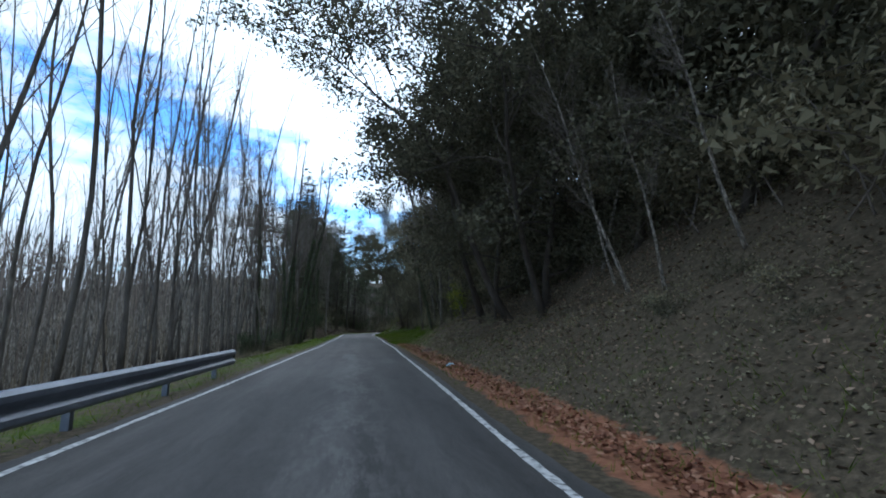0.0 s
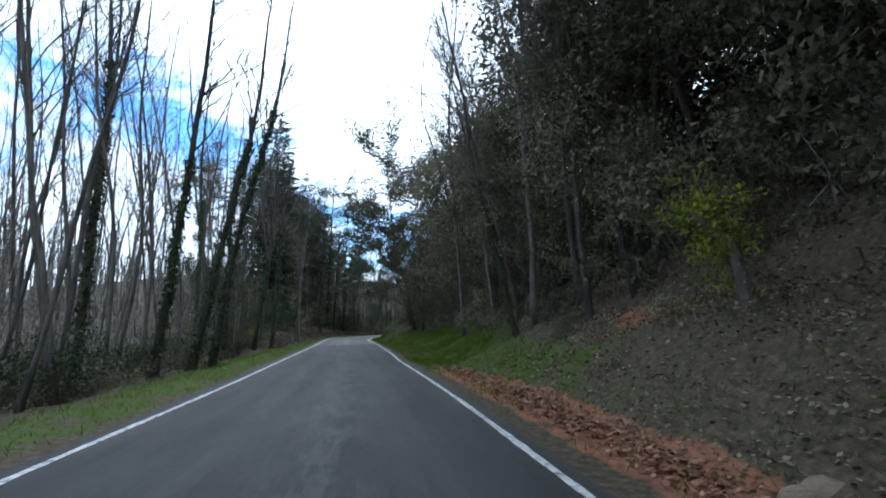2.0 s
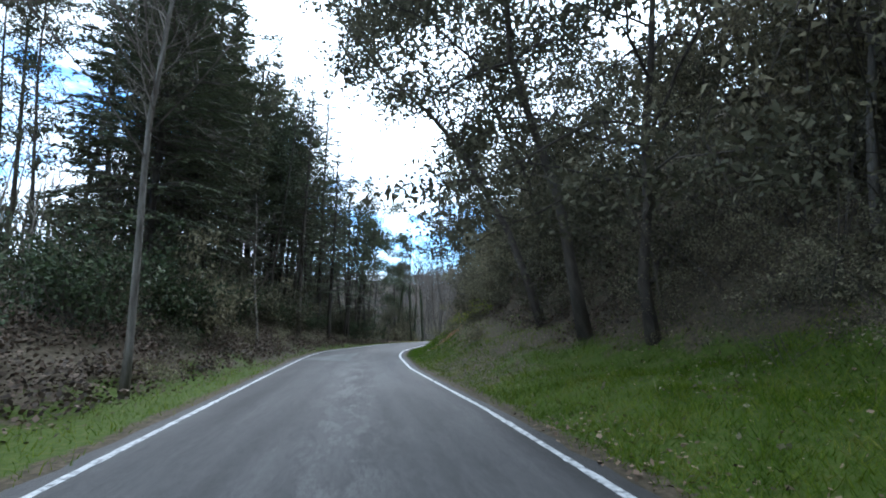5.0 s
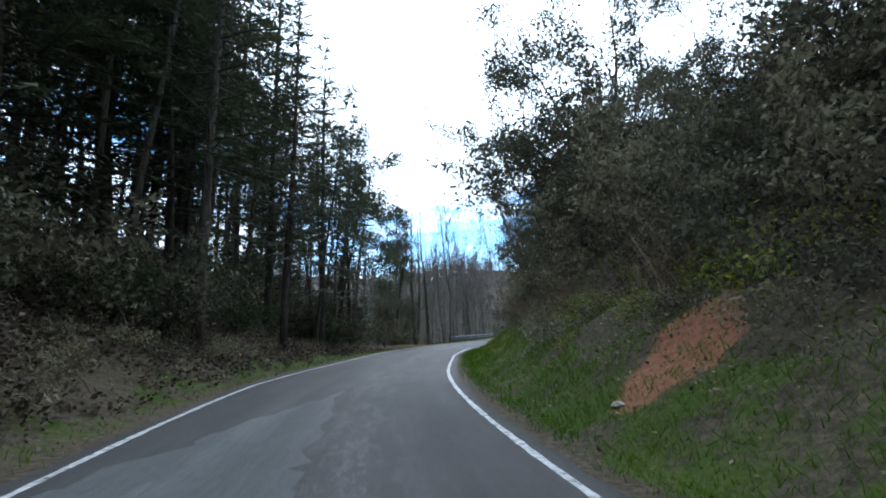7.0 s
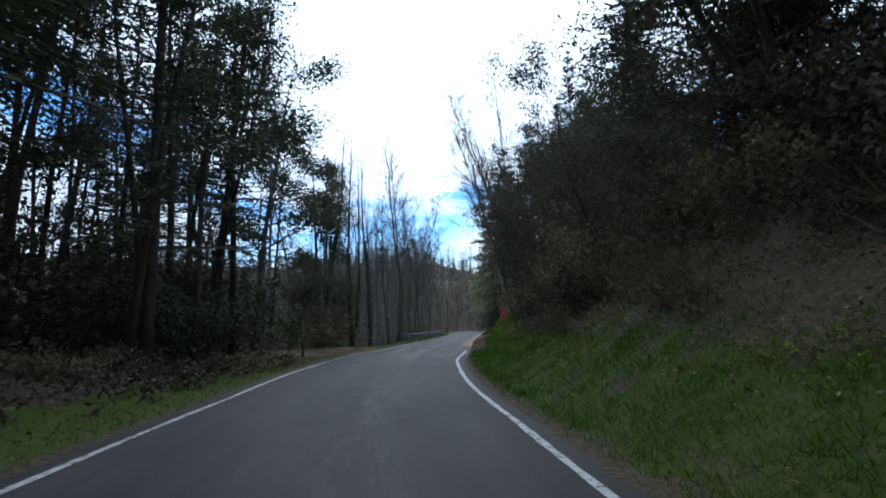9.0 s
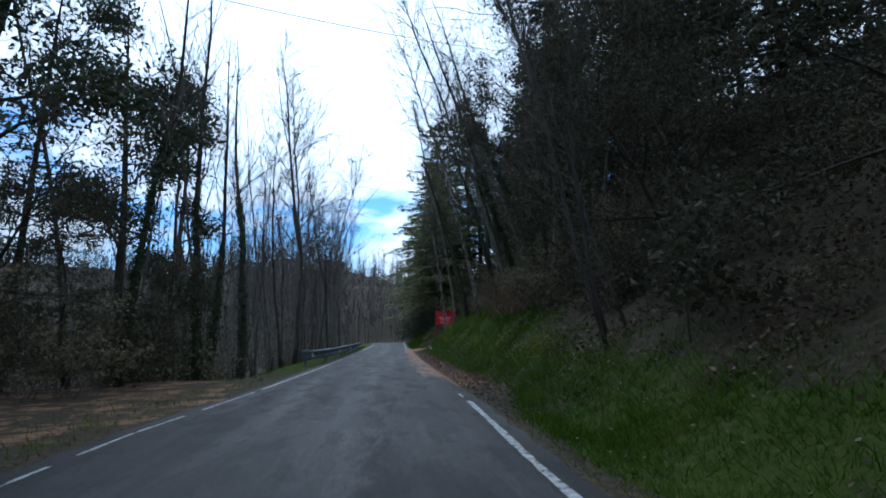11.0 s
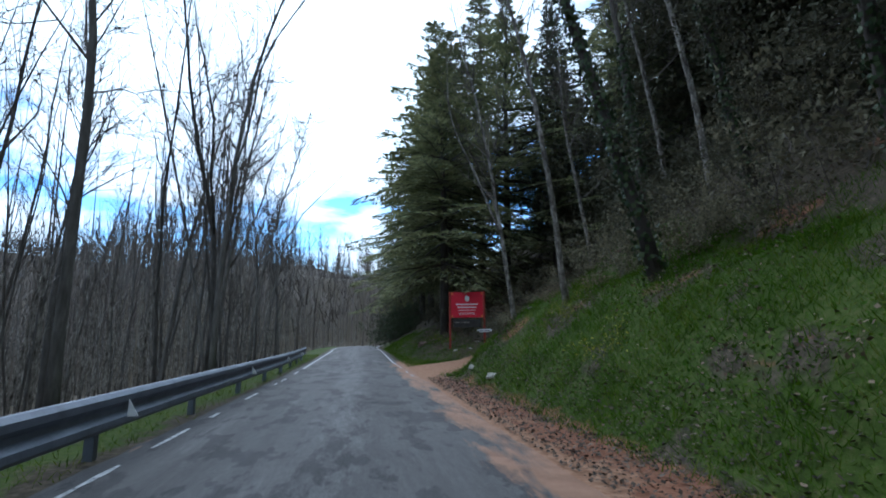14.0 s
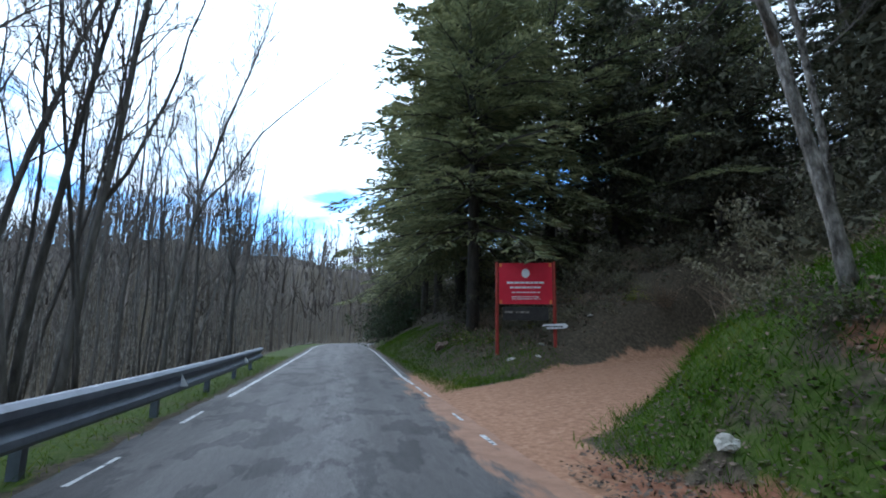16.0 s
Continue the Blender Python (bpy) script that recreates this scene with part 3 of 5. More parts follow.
road_me.polygons.foreach_set("use_smooth", [True] * len(road_me.polygons))
along_across(road_me, RS.ravel(), RD.ravel())
dirt_amount = 0.5 * smooth(RD, 0.6, 1.9) * smooth(RS, 117, 128) * (1 - smooth(RS, 158, 166))
dirt_amount = np.maximum(dirt_amount, 0.62 * smooth(RD, 0.9, 1.8) * smooth(RS, 146, 150) * (1 - smooth(RS, 156, 160)))
dirt_amount = np.maximum(dirt_amount, 0.42 * smooth(-RD, 2.0, 2.9) * smooth(RS, 136, 142) * (1 - smooth(RS, 156, 166)))
road_me.attributes.new("dirt", "FLOAT", "POINT").data.foreach_set("value", dirt_amount.ravel().astype(np.float32))
tagged(new("road", road_me), "narrow grey worn asphalt lane through the woods", "road", kind="structure")


def road_z(s, d):
    lo, hi = EDGE_L(s) - 0.22, EDGE_R(s) + 0.2
    r = np.clip((d - lo) / (hi - lo), 0, 1)
    return 0.03 * (1 - ((r - 0.5) * 2) ** 2) - 0.015 + crest(s)


def edge_line(edge, s0, s1, width=0.1):
    """One painted stroke with slightly ragged edges."""
    ss = np.linspace(s0, s1, max(3, int((s1 - s0) / 0.3)))
    wob = 0.008 * np.sin(ss * 9) + 0.006 * np.sin(ss * 23 + 1)
    rows = []
    for off in (-width / 2, width / 2):
        d = edge(ss) + off + wob * (1 if off > 0 else -1)
        x, y = place(ss, d)
        rows.append(np.stack([x, y, road_z(ss, d) + 0.005], -1))
    b = Build()
    n = len(ss)
    b.add(np.vstack(rows), [(i, i + 1, n + i + 1, n + i) if edge is EDGE_L else (i, n + i, n + i + 1, i + 1) for i in range(n - 1)])
    return part("edge_line", b, LINE)


strokes_left = [(-58, 112.5), (113.2, 115.2), (115.7, 118.6), (119.3, 122.2), (122.8, 127.2), (127.3, 133.9), (134.4, 135.5), (135.9, 136.7), (137.2, 139.5),
                (140.3, 141.6), (142.6, 143.1), (145.0, 146.2), (148.3, 148.8), (149.4, 150.4), (152.4, 153.5), (155.4, 172), (172.1, 285)]
strokes_right = [(-58, 70), (70.1, 119.2), (119.8, 120.4), (150.5, 151.1), (152.2, 152.9), (155.1, 155.9), (156.2, 157.2), (157.5, 172), (172.1, 285)]
for edge, strokes in ((EDGE_L, strokes_left), (EDGE_R, strokes_right)):
    for s0, s1 in strokes:
        tagged(edge_line(edge, s0, s1, 0.1 if s1 - s0 > 3 else 0.06), "worn white painted edge line on the asphalt", "road marking", "edge lines", "structure")


def asphalt_patch(s0, s1, d0, d1, seed, taper, mat, label):
    rng = np.random.default_rng(seed)
    ss = np.linspace(s0, s1, 26)
    lo = d0 + (d1 - d0) * taper * np.clip((ss - s0 - 1) / (s1 - s0 - 1), 0, 1) + 0.06 * rng.standard_normal(26)
    hi = d1 + 0.07 * rng.standard_normal(26) - 0.5 * smooth(ss, s0 + 0.7 * (s1 - s0), s1) * (d1 - d0) * 0.2
    b = Build()
    across_n = 6
    verts, D = [], []
    for k in range(across_n):
        d = lo + (hi - lo) * k / (across_n - 1)
        skew = ss + 1.6 * (0.5 - k / (across_n - 1)) + 0.12 * rng.standard_normal(26)
        skew = np.sort(skew)
        x, y = place(skew, d)
        verts.append(np.stack([x, y, road_z(skew, d) + 0.004], -1))
        D.append(d)
    faces = [(k * 26 + i, (k + 1) * 26 + i, (k + 1) * 26 + i + 1, k * 26 + i + 1) for k in range(across_n - 1) for i in range(25)]
    b.add(np.vstack(verts), faces)
    ob = part("asphalt_patch", b, mat)
    along_across(ob.data, np.tile(ss, across_n), np.concatenate(D))
    return tagged(ob, label, "road patch", kind="structure")


asphalt_patch(79.5, 87.2, -2.75, -0.62, 3, 0.93, ASPHALT_PATCH, "lighter bluish-grey asphalt repair patch in the lane")
asphalt_patch(20.6, 23.6, -0.7, -0.15, 5, 0.2, ASPHALT_WORN, "small worn pale patch in the asphalt lane")


# ---- plants ----
def bend(rng, start, way, length, segs, droop=0.0, wander=0.08, up=0.0):
    """A wandering line of points."""
    p = [np.array(start, float)]
    w = np.array(way, float)
    w /= np.linalg.norm(w)
    for i in range(segs):
        w = w + rng.normal(0, wander, 3) + np.array([0, 0, up - droop])
        w /= np.linalg.norm(w)
        p.append(p[-1] + w * length / segs)
    return np.array(p)


def empty_thing(name):
    ob = new(name)
    ob.empty_display_size = 0.3
    return ob


def bare_tree(seed, tall, radius, limbs, spread, twigs=4, clear=0.35, lean=(0, 0), ivy=0.0, bark=None, name="bare_tree", fork=0):
    """A leafless tree: trunk, limbs with twigs, and ivy on the lower trunk where asked."""
    rng = np.random.default_rng(seed)
    tree = empty_thing(name)
    bark = bark or BARK_GREY
    segs = 12
    axis = bend(rng, (0, 0, 0), (lean[0], lean[1], 1), tall, segs, wander=0.045, up=0.03)
    rad = radius * (1 - np.linspace(0, 1, segs + 1)) ** 0.8 + 0.012
    rad[0] *= 1.35
    b = Build()
    b.tube(axis, rad, 7)
    if fork:
        k = fork
        f = bend(rng, axis[k], (-0.55, rng.normal(0, 0.2), 0.8), tall * 0.62, 10, wander=0.16, up=0.12)
        b.tube(f, np.linspace(rad[k] * 0.68, 0.01, 11), 6)
    part("trunk", b, bark, tree, smooth_faces=True)
    b = Build()
    for _ in range(limbs):
        h = clear + (0.97 - clear) * rng.random() ** 0.75
        i = h * segs
        k = int(i)
        at = axis[k] + (axis[min(k + 1, segs)] - axis[k]) * (i - k)
        az = rng.random() * 6.283
        out = spread * rng.uniform(0.45, 1.7)
        way = (math.cos(az) * out, math.sin(az) * out, 1.0)
        length = tall * (0.3 * (1 - h) + 0.07) * rng.uniform(0.5, 1.35)
        limb = bend(rng, at, way, length, 6, wander=0.15, up=0.05)
        r0 = max(0.006, min(rad[k] * 0.4, 0.0075 * length + 0.002))
        b.tube(limb, np.linspace(r0, 0.003, 7), 3, cap=False)
        lines = [limb]
        for _ in range(3 if twigs > 4 else 1):
            j = int(rng.integers(1, 5))
            sub = bend(rng, limb[j], limb[j + 1] - limb[j] + rng.normal(0, 0.45, 3) * length / 6, length * rng.uniform(0.35, 0.6), 6, wander=0.16, up=0.05)
            b.tube(sub[::2], np.linspace(r0 * 0.5, 0.002, 4), 3, cap=False)
            lines.append(sub)
        for stem in lines:
            k2 = twigs * 2
            t = rng.uniform(1, 5.99, k2)
            q = t.astype(int)
            foot = stem[q] + (stem[q + 1] - stem[q]) * (t - q)[:, None]
            w = stem[q + 1] - stem[q]
            w = w / (np.linalg.norm(w, axis=1)[:, None] + 1e-9) + rng.normal(0, 0.5, (k2, 3)) + (0, 0, 0.15)
            w /= np.linalg.norm(w, axis=1)[:, None]
            tip = foot + w * (length * rng.uniform(0.1, 0.34, k2))[:, None]
            side = np.cross(w, rng.normal(0, 1, (k2, 3)))
            side /= np.linalg.norm(side, axis=1)[:, None] + 1e-9
            b.blades(foot, tip, side * max(r0 * 0.6, 0.009))
    tagged(part("branchwork", b, TWIG, tree), kind="stuff")
    if ivy:
        b = Build()
        n = int(1500 * ivy)
        h = rng.random(n) ** 0.8 * tall * 0.55 * ivy
        i = np.minimum(h / tall * segs, segs - 0.01)
        k = i.astype(int)
        c = axis[k] + (axis[k + 1] - axis[k]) * (i - k)[:, None]
        az = rng.random(n) * 6.283
        out = np.stack([np.cos(az), np.sin(az), rng.normal(0, 0.3, n)], -1)
        off = rad[k] * 1.05 + np.abs(rng.normal(0, 0.06, n)) + 0.015
        c = c + out * off[:, None]
        size = rng.uniform(0.07, 0.14, n)[:, None]
        along = np.stack([rng.normal(0, 0.6, n), rng.normal(0, 0.6, n), -np.ones(n)], -1)
        along /= np.linalg.norm(along, axis=1)[:, None]
        side = np.cross(along, out)
        side /= np.linalg.norm(side, axis=1)[:, None] + 1e-9
        b.quads(c, along * size, side * size * 0.9)
        part("ivy", b, IVY, tree, "dark green ivy clinging to the trunk")
    return tree


def leaf_cloud(b, rng, centres, spread, count, size, flat=0.6):
    """Leaves scattered round each centre."""
    centres = np.asarray(centres, float)
    n = len(centres) * count
    c = np.repeat(centres, count, axis=0) + rng.normal(0, 1, (n, 3)) * np.array([spread, spread, spread * flat])
    along = rng.normal(0, 1, (n, 3)) + np.array([0, 0, -0.35])
    along /= np.linalg.norm(along, axis=1)[:, None]
    side = np.cross(along, rng.normal(0, 1, (n, 3)))
    side /= np.linalg.norm(side, axis=1)[:, None] + 1e-9
    sz = size * rng.uniform(0.6, 1.35, n)[:, None]
    b.blades(c - along * sz * 0.5, c + along * sz * 0.5, side * sz * 0.6)


def leafy_tree(seed, tall, radius, crown_w, leaf, clumps=230, per=26, low=0.25, lean=(0, 0), size=0.15, puff=0.36, bark=None, name="evergreen_oak", crook=0.12):
    """A broadleaf evergreen: trunk, crooked limbs and a gappy crown of leaf clumps at the limb ends."""
    rng = np.random.default_rng(seed)
    tree = empty_thing(name)
    axis = bend(rng, (0, 0, 0), (lean[0], lean[1], 1), tall * 0.85, 8, wander=crook, up=0.03)
    rad = radius * (1 - 0.85 * np.linspace(0, 1, 9))
    rad[0] *= 1.4
    b = Build()
    b.tube(axis, rad, 7)
    part("trunk", b, bark or BARK_DARK, tree, smooth_faces=True)
    b = Build()
    ends = []
    for _ in range(18):
        h = low + (1 - low) * rng.random()
        i = min(h * 8, 7.99)
        k = int(i)
        at = axis[k] + (axis[k + 1] - axis[k]) * (i - k)
        az = rng.random() * 6.283
        way = (math.cos(az), math.sin(az), 0.25 + 0.7 * h)
        length = crown_w * (0.55 + 0.55 * rng.random()) * (1.0 - 0.45 * abs(h - 0.55))
        limb = bend(rng, at, way, length, 6, wander=0.2)
        b.tube(limb, np.linspace(max(rad[k] * 0.45, 0.03), 0.012, 7), 4, cap=False)
        ends.extend(limb[3:])
        for _ in range(3):
            j = rng.integers(2, 6)
            tw = bend(rng, limb[j], limb[j] - limb[j - 1] + rng.normal(0, 0.5, 3) * length / 6, length * 0.4, 4, wander=0.2)
            b.tube(tw[::2], np.linspace(0.02, 0.006, 3), 3, cap=False)
            ends.extend(tw[2:])
    tagged(part("branchwork", b, bark or BARK_DARK, tree), kind="stuff")
    ends = np.array(ends)
    pick = ends[rng.integers(0, len(ends), clumps)] + rng.normal(0, 0.25, (clumps, 3))
    b = Build()
    leaf_cloud(b, rng, pick, puff, per, size)
    part("crown", b, leaf, tree)
    return tree


def conifer(seed, tall, radius, reach, needles, clear=0.08, whorls=26, per=7, droop=0.02, spray=0.42, sprays=26, name="fir_tree", layered=0.0, bark=None, hang=0.12, fan=0.12, wide=0.26):
    """A conifer: straight trunk, whorls of boughs, each bough a fan of needle sprays."""
    rng = np.random.default_rng(seed)
    tree = empty_thing(name)
    axis = bend(rng, (0, 0, 0), (0, 0, 1), tall, 10, wander=0.012)
    b = Build()
    b.tube(axis, radius * (1 - np.linspace(0, 1, 11)) ** 0.9 + 0.015, 7)
    part("trunk", b, bark or BARK_DARK, tree, smooth_faces=True)
    bb, nb = Build(), Build()
    for w in range(whorls):
        h = clear + (0.985 - clear) * (w + rng.random() * 0.8) / whorls
        i = min(h * 10, 9.99)
        k = int(i)
        at = axis[k] + (axis[k + 1] - axis[k]) * (i - k)
        rel = (1 - h) / (1 - clear)
        length0 = reach * (min(1.0, rel * 1.25 + 0.05)) * (0.75 + 0.4 * rng.random())
        for q in range(per):
            if layered and rng.random() < layered:
                continue
            az = 6.283 * (q + rng.random() * 0.7) / per + w
            length = length0 * (0.7 + 0.5 * rng.random())
            if length < 0.25:
                length = 0.25
            way = (math.cos(az), math.sin(az), 0.42 - 0.5 * rel + rng.normal(0, 0.06))
            bough = bend(rng, at, way, length, 4, droop=droop * 2.0 * rel, wander=0.06)
            bb.tube(bough[::2], np.linspace(0.012 + 0.012 * length, 0.005, 3), 3, cap=False)
            n = max(8, int(1.7 * sprays * (0.35 + 0.65 * length / reach)))
            t = rng.random(n) ** 0.6 * 3.99
            j = t.astype(int)
            c = bough[j] + (bough[j + 1] - bough[j]) * (t - j)[:, None]
            fwd = bough[-1] - bough[0]
            fwd /= np.linalg.norm(fwd)
            side = np.cross(fwd, (0, 0, 1))
            side /= np.linalg.norm(side) + 1e-9
            sgn = rng.choice([-1, 1], n)[:, None]
            al = fwd * rng.uniform(0.4, 1.0, n)[:, None] + side * sgn * rng.uniform(0.3, 1.0, n)[:, None] + rng.normal(0, 0.16, (n, 3)) - (0, 0, hang)
            al /= np.linalg.norm(al, axis=1)[:, None]
            ac = np.cross(al, rng.normal(0, 0.35, (n, 3)) + (0, 0, 1))
            ac /= np.linalg.norm(ac, axis=1)[:, None] + 1e-9
            sz = spray * rng.uniform(0.6, 1.3, n)[:, None] * min(1.0, 0.5 + length / reach)
            wing = rng.random(n)[:, None] * fan * length * (1.0 - 0.2 * t)[:, None]
            c = c + side * sgn * wing - np.array([0, 0, 0.25]) * wing + al * sz * 0.45
            nb.blades(c - al * sz * 0.5, c + al * sz * 0.5, ac * sz * wide)
    tagged(part("branchwork", bb, bark or BARK_DARK, tree), kind="stuff")
    part("crown", nb, needles, tree)
    return tree


def shrub(seed, tall, wide, leaf, clumps=40, per=22, size=0.1, stems=14, stem_mat=None, name="shrub"):
    """A bush of arching stems with leaf clumps."""
    rng = np.random.default_rng(seed)
    bush = empty_thing(name)
    b = Build()
    ends = []
    for _ in range(stems):
        az = rng.random() * 6.283
        st = bend(rng, (rng.normal(0, wide * 0.25), rng.normal(0, wide * 0.25), 0), (math.cos(az) * wide / tall, math.sin(az) * wide / tall, 1.2),
                  tall * (0.6 + 0.6 * rng.random()), 6, droop=0.06, wander=0.16)
        b.tube(st, np.linspace(0.016, 0.004, 7), 3, cap=False)
        ends.extend(st[2:])
        for _ in range(3):
            j = rng.integers(2, 6)
            tw = bend(rng, st[j], rng.normal(0, 1, 3) + (0, 0, 0.5), tall * 0.3, 3, wander=0.2)
            b.tube(tw, np.linspace(0.007, 0.002, 4), 3, cap=False)
            ends.append(tw[-1])
    tagged(part("stem_tangle", b, stem_mat or TWIG, bush), kind="stuff")
    if leaf:
        ends = np.array(ends)
        b = Build()
        leaf_cloud(b, rng, ends[rng.integers(0, len(ends), clumps)], 0.2, per, size, 0.7)
        part("foliage", b, leaf, bush)
    return bush


class Kind:
    """A few differing originals of one plant, planted again and again."""

    def __init__(self, makers, label, category, group):
        self.protos, self.used = makers, set()
        self.tags = (label, category, group)

    def plant(self, rng, s, d, size=1.0, turn=None, tilt=(0, 0), sink=0.08, which=None):
        rng = np.random.default_rng([int(abs(s) * 100), int(abs(d) * 100), len(self.protos)])
        k = int(rng.integers(0, len(self.protos))) if which is None else which
        if which is None and len(self.used) < len(self.protos):
            k = len(self.used)
        steep = abs(float(height(s, d + 0.3) - height(s, d - 0.3))) / 0.6
        x, y, z = rest(s, d, sink + 0.4 * steep * size)
        way = math.degrees(math.atan2(-np.interp(s, REF_S, REF_T[:, 0]), np.interp(s, REF_S, REF_T[:, 1])))
        m = pose(x, y, z, 0, 0, way) @ pose(0, 0, 0, tilt[0], tilt[1], 0) @ pose(0, 0, 0, 0, 0, rng.random() * 360 if turn is None else turn)
        if k in self.used:
            ob = copy_thing(self.protos[k], m @ Matrix.Scale(size / self.protos[k].scale[0], 4))
        else:
            self.used.add(k)
            ob = self.protos[k]
            ob.matrix_basis = m @ Matrix.Scale(size, 4)
        return tagged(ob, *self.tags)


rng = np.random.default_rng(11)
THIN = Kind([bare_tree(100 + i, 18.5 + i % 3, 0.058 + 0.012 * (i % 3), 20, 0.42, 4, 0.3, (0.03 * (i - 3), 0.02 * (i - 2)), name="poplar_sapling") for i in range(7)],
            "tall thin leafless poplar pole with upswept twigs", "tree", "poplar stand")
SPRIG = Kind([bare_tree(280 + i, 14, 0.028, 44, 0.85, 5, 0.2, (0, 0), name="slim_bare_tree") for i in range(2)],
             "slim leafless tree fanning out over the bank", "tree", "slim bare trees")
IVIED = Kind([bare_tree(200 + i, 17, 0.125, 34, 0.55, 4, 0.4, (0.06 - 0.03 * i, 0.02), ivy=0.75 + 0.2 * i, bark=BARK_DARK, name="ivy_clad_tree") for i in range(3)],
             "leafless tree with ivy wrapped round its trunk", "tree", "ivy-clad trees")
BARE = Kind([bare_tree(300 + i, 16 + i, 0.09 + 0.014 * (i % 3), 46, 0.6, 7, 0.34, (0.025 * (i - 2), 0.02), fork=4 * (i % 2), name="bare_tree") for i in range(5)],
            "tall leafless grey-brown deciduous tree", "tree", "bare roadside trees")
PALE = Kind([bare_tree(350, 11, 0.058, 34, 0.8, 6, 0.28, (0, 0), bark=BARK_PALE, fork=3, name="pale_tree"),
             bare_tree(351, 15, 0.082, 30, 0.8, 6, 0.42, (0, 0), bark=BARK_PALE, name="pale_tree"),
             bare_tree(352, 13, 0.09, 26, 0.8, 6, 0.35, (0, 0), bark=BARK_PALE, name="pale_tree")],
            "leafless pale-barked tree leaning over the bank", "tree", "pale leaning trees")
OAK = Kind([leafy_tree(400 + i, 13 + 1.2 * i, 0.13, 5.4, LEAF_OAK, 470, 27, 0.1, (0.1 * (i - 1.5), 0.05), 0.14, 0.29) for i in range(4)],
           "dark evergreen oak with a dense ragged crown", "tree", "evergreen oaks")
DEEP = Kind([leafy_tree(430 + i, 14, 0.15, 5.2, LEAF_OAK, 190, 24, 0.05, (0, 0.05), 0.28, 0.48) for i in range(2)],
            "dark evergreen oak deep in the wood", "tree", "evergreen oaks")
OVER = Kind([leafy_tree(470 + i, 16, 0.14, 5.2, LEAF_OAK, 640, 28, 0.42, (0.05, 0.05), 0.14, 0.33) for i in range(2)],
            "dark evergreen oak leaning over the lane", "tree", "evergreen oaks")
COLUMN = Kind([leafy_tree(480, 22, 0.25, 2.3, IVY, 480, 26, 0.08, (0, 0.03), 0.18, 0.4, None, "ivy_clad_tree", 0.05)],
              "tall tree wrapped to the top in dark ivy", "tree", "ivy-clad trees")
OLIVE = Kind([leafy_tree(450 + i, 9.5 + i, 0.14, 3.2, LEAF_OLIVE, 270, 32, 0.3, (0.08, 0.06), 0.11, 0.36, BARK_DARK, "creeper_clad_tree") for i in range(3)],
             "olive-brown tree overgrown with creepers", "tree", "creeper-clad trees")
FIR = Kind([conifer(500 + i, 24 + i, 0.17, 4.3, NEEDLE, 0.14, 38, 7, 0.03, 0.31, 74) for i in range(2)],
           "tall dark green fir with a pointed top", "tree", "firs")
PINE = Kind([conifer(520 + i, 20 + 1.6 * i, 0.19, 3.0, NEEDLE, 0.3 - 0.08 * i, 24, 6, 0.0, 0.29, 46, "pine_tree", 0.15, fan=0.24) for i in range(3)],
            "tall dark pine with layered ragged boughs", "tree", "pines")
PADS = Kind([leafy_tree(530, 19, 0.2, 3.7, NEEDLE, 400, 34, 0.32, (0, 0), 0.17, 0.45, None, "pine_tree", 0.03)],
            "dense dark pine with flat shelves of needles", "tree", "pines")
STAND = Kind([leafy_tree(560 + i, 20 + i, 0.13, 1.7, LEAF_OAK if i % 2 else NEEDLE, 150, 19, 0.45, (0.03 * (i - 1.5), 0.04), 0.17, 0.32, BARK_DARK, "slender_tree", 0.03) for i in range(4)],
             "slender dark trunk with leaf clumps along its height", "tree", "dark stand")
CEDARS = Kind([conifer(540 + i, 17 + 2 * i, 0.24, 5.4, CEDAR, 0.2 - 0.04 * i, 19, 8, 0.05, 0.3, 165, "cedar_tree", 0.08, hang=0.04, fan=0.42, wide=0.3) for i in range(3)],
              "green cedar with wide layered drooping boughs", "tree", "cedars")
BRAMBLE = Kind([shrub(600 + i, 1.3, 1.5, LEAF_OLIVE if i % 2 else LEAF_OAK, 44, 24, 0.1, 8, name="bramble_bush") for i in range(4)],
               "tangled dark bramble bush on the bank", "bush", "undergrowth")
THICKET = Kind([shrub(620 + i, 2.8, 1.9, LEAF_OAK if i % 2 else LEAF_OLIVE, 62, 20, 0.125, 5, name="thicket_bush") for i in range(4)],
               "tall dark evergreen thicket bush", "bush", "thicket")
TANGLE = Kind([shrub(660 + i, 4.6, 2.2, LEAF_OLIVE if i else LEAF_OAK, 130, 20, 0.085, 12, BARK_DARK, "creeper_tangle") for i in range(3)],
              "tall tangle of brown stems and creepers", "bush", "creeper tangles")
WEED = Kind([shrub(680 + i, 0.9, 0.9, LEAF_YELLOW, 40, 22, 0.07, 10, None, "yellow_green_bush") for i in range(2)],
            "small yellow-green leafy bush on the bank", "bush", "yellow-green bushes")
HEDGE = Kind([shrub(700 + i, 2.8, 1.9, LEAF_OAK if i % 2 else IVY, 80, 22, 0.11, 12, BARK_DARK, "hedge_bush") for i in range(3)],
             "dark green hedge bush with tangled bare stems", "bush", "hedge bushes")
DRYBUSH = Kind([shrub(640 + i, 2.2, 1.5, LEAF_BROWN, 16, 8, 0.08, 60, DRY, "dry_bush") for i in range(2)],
               "pale dry brown bush of bare stems", "bush", "dry bushes")


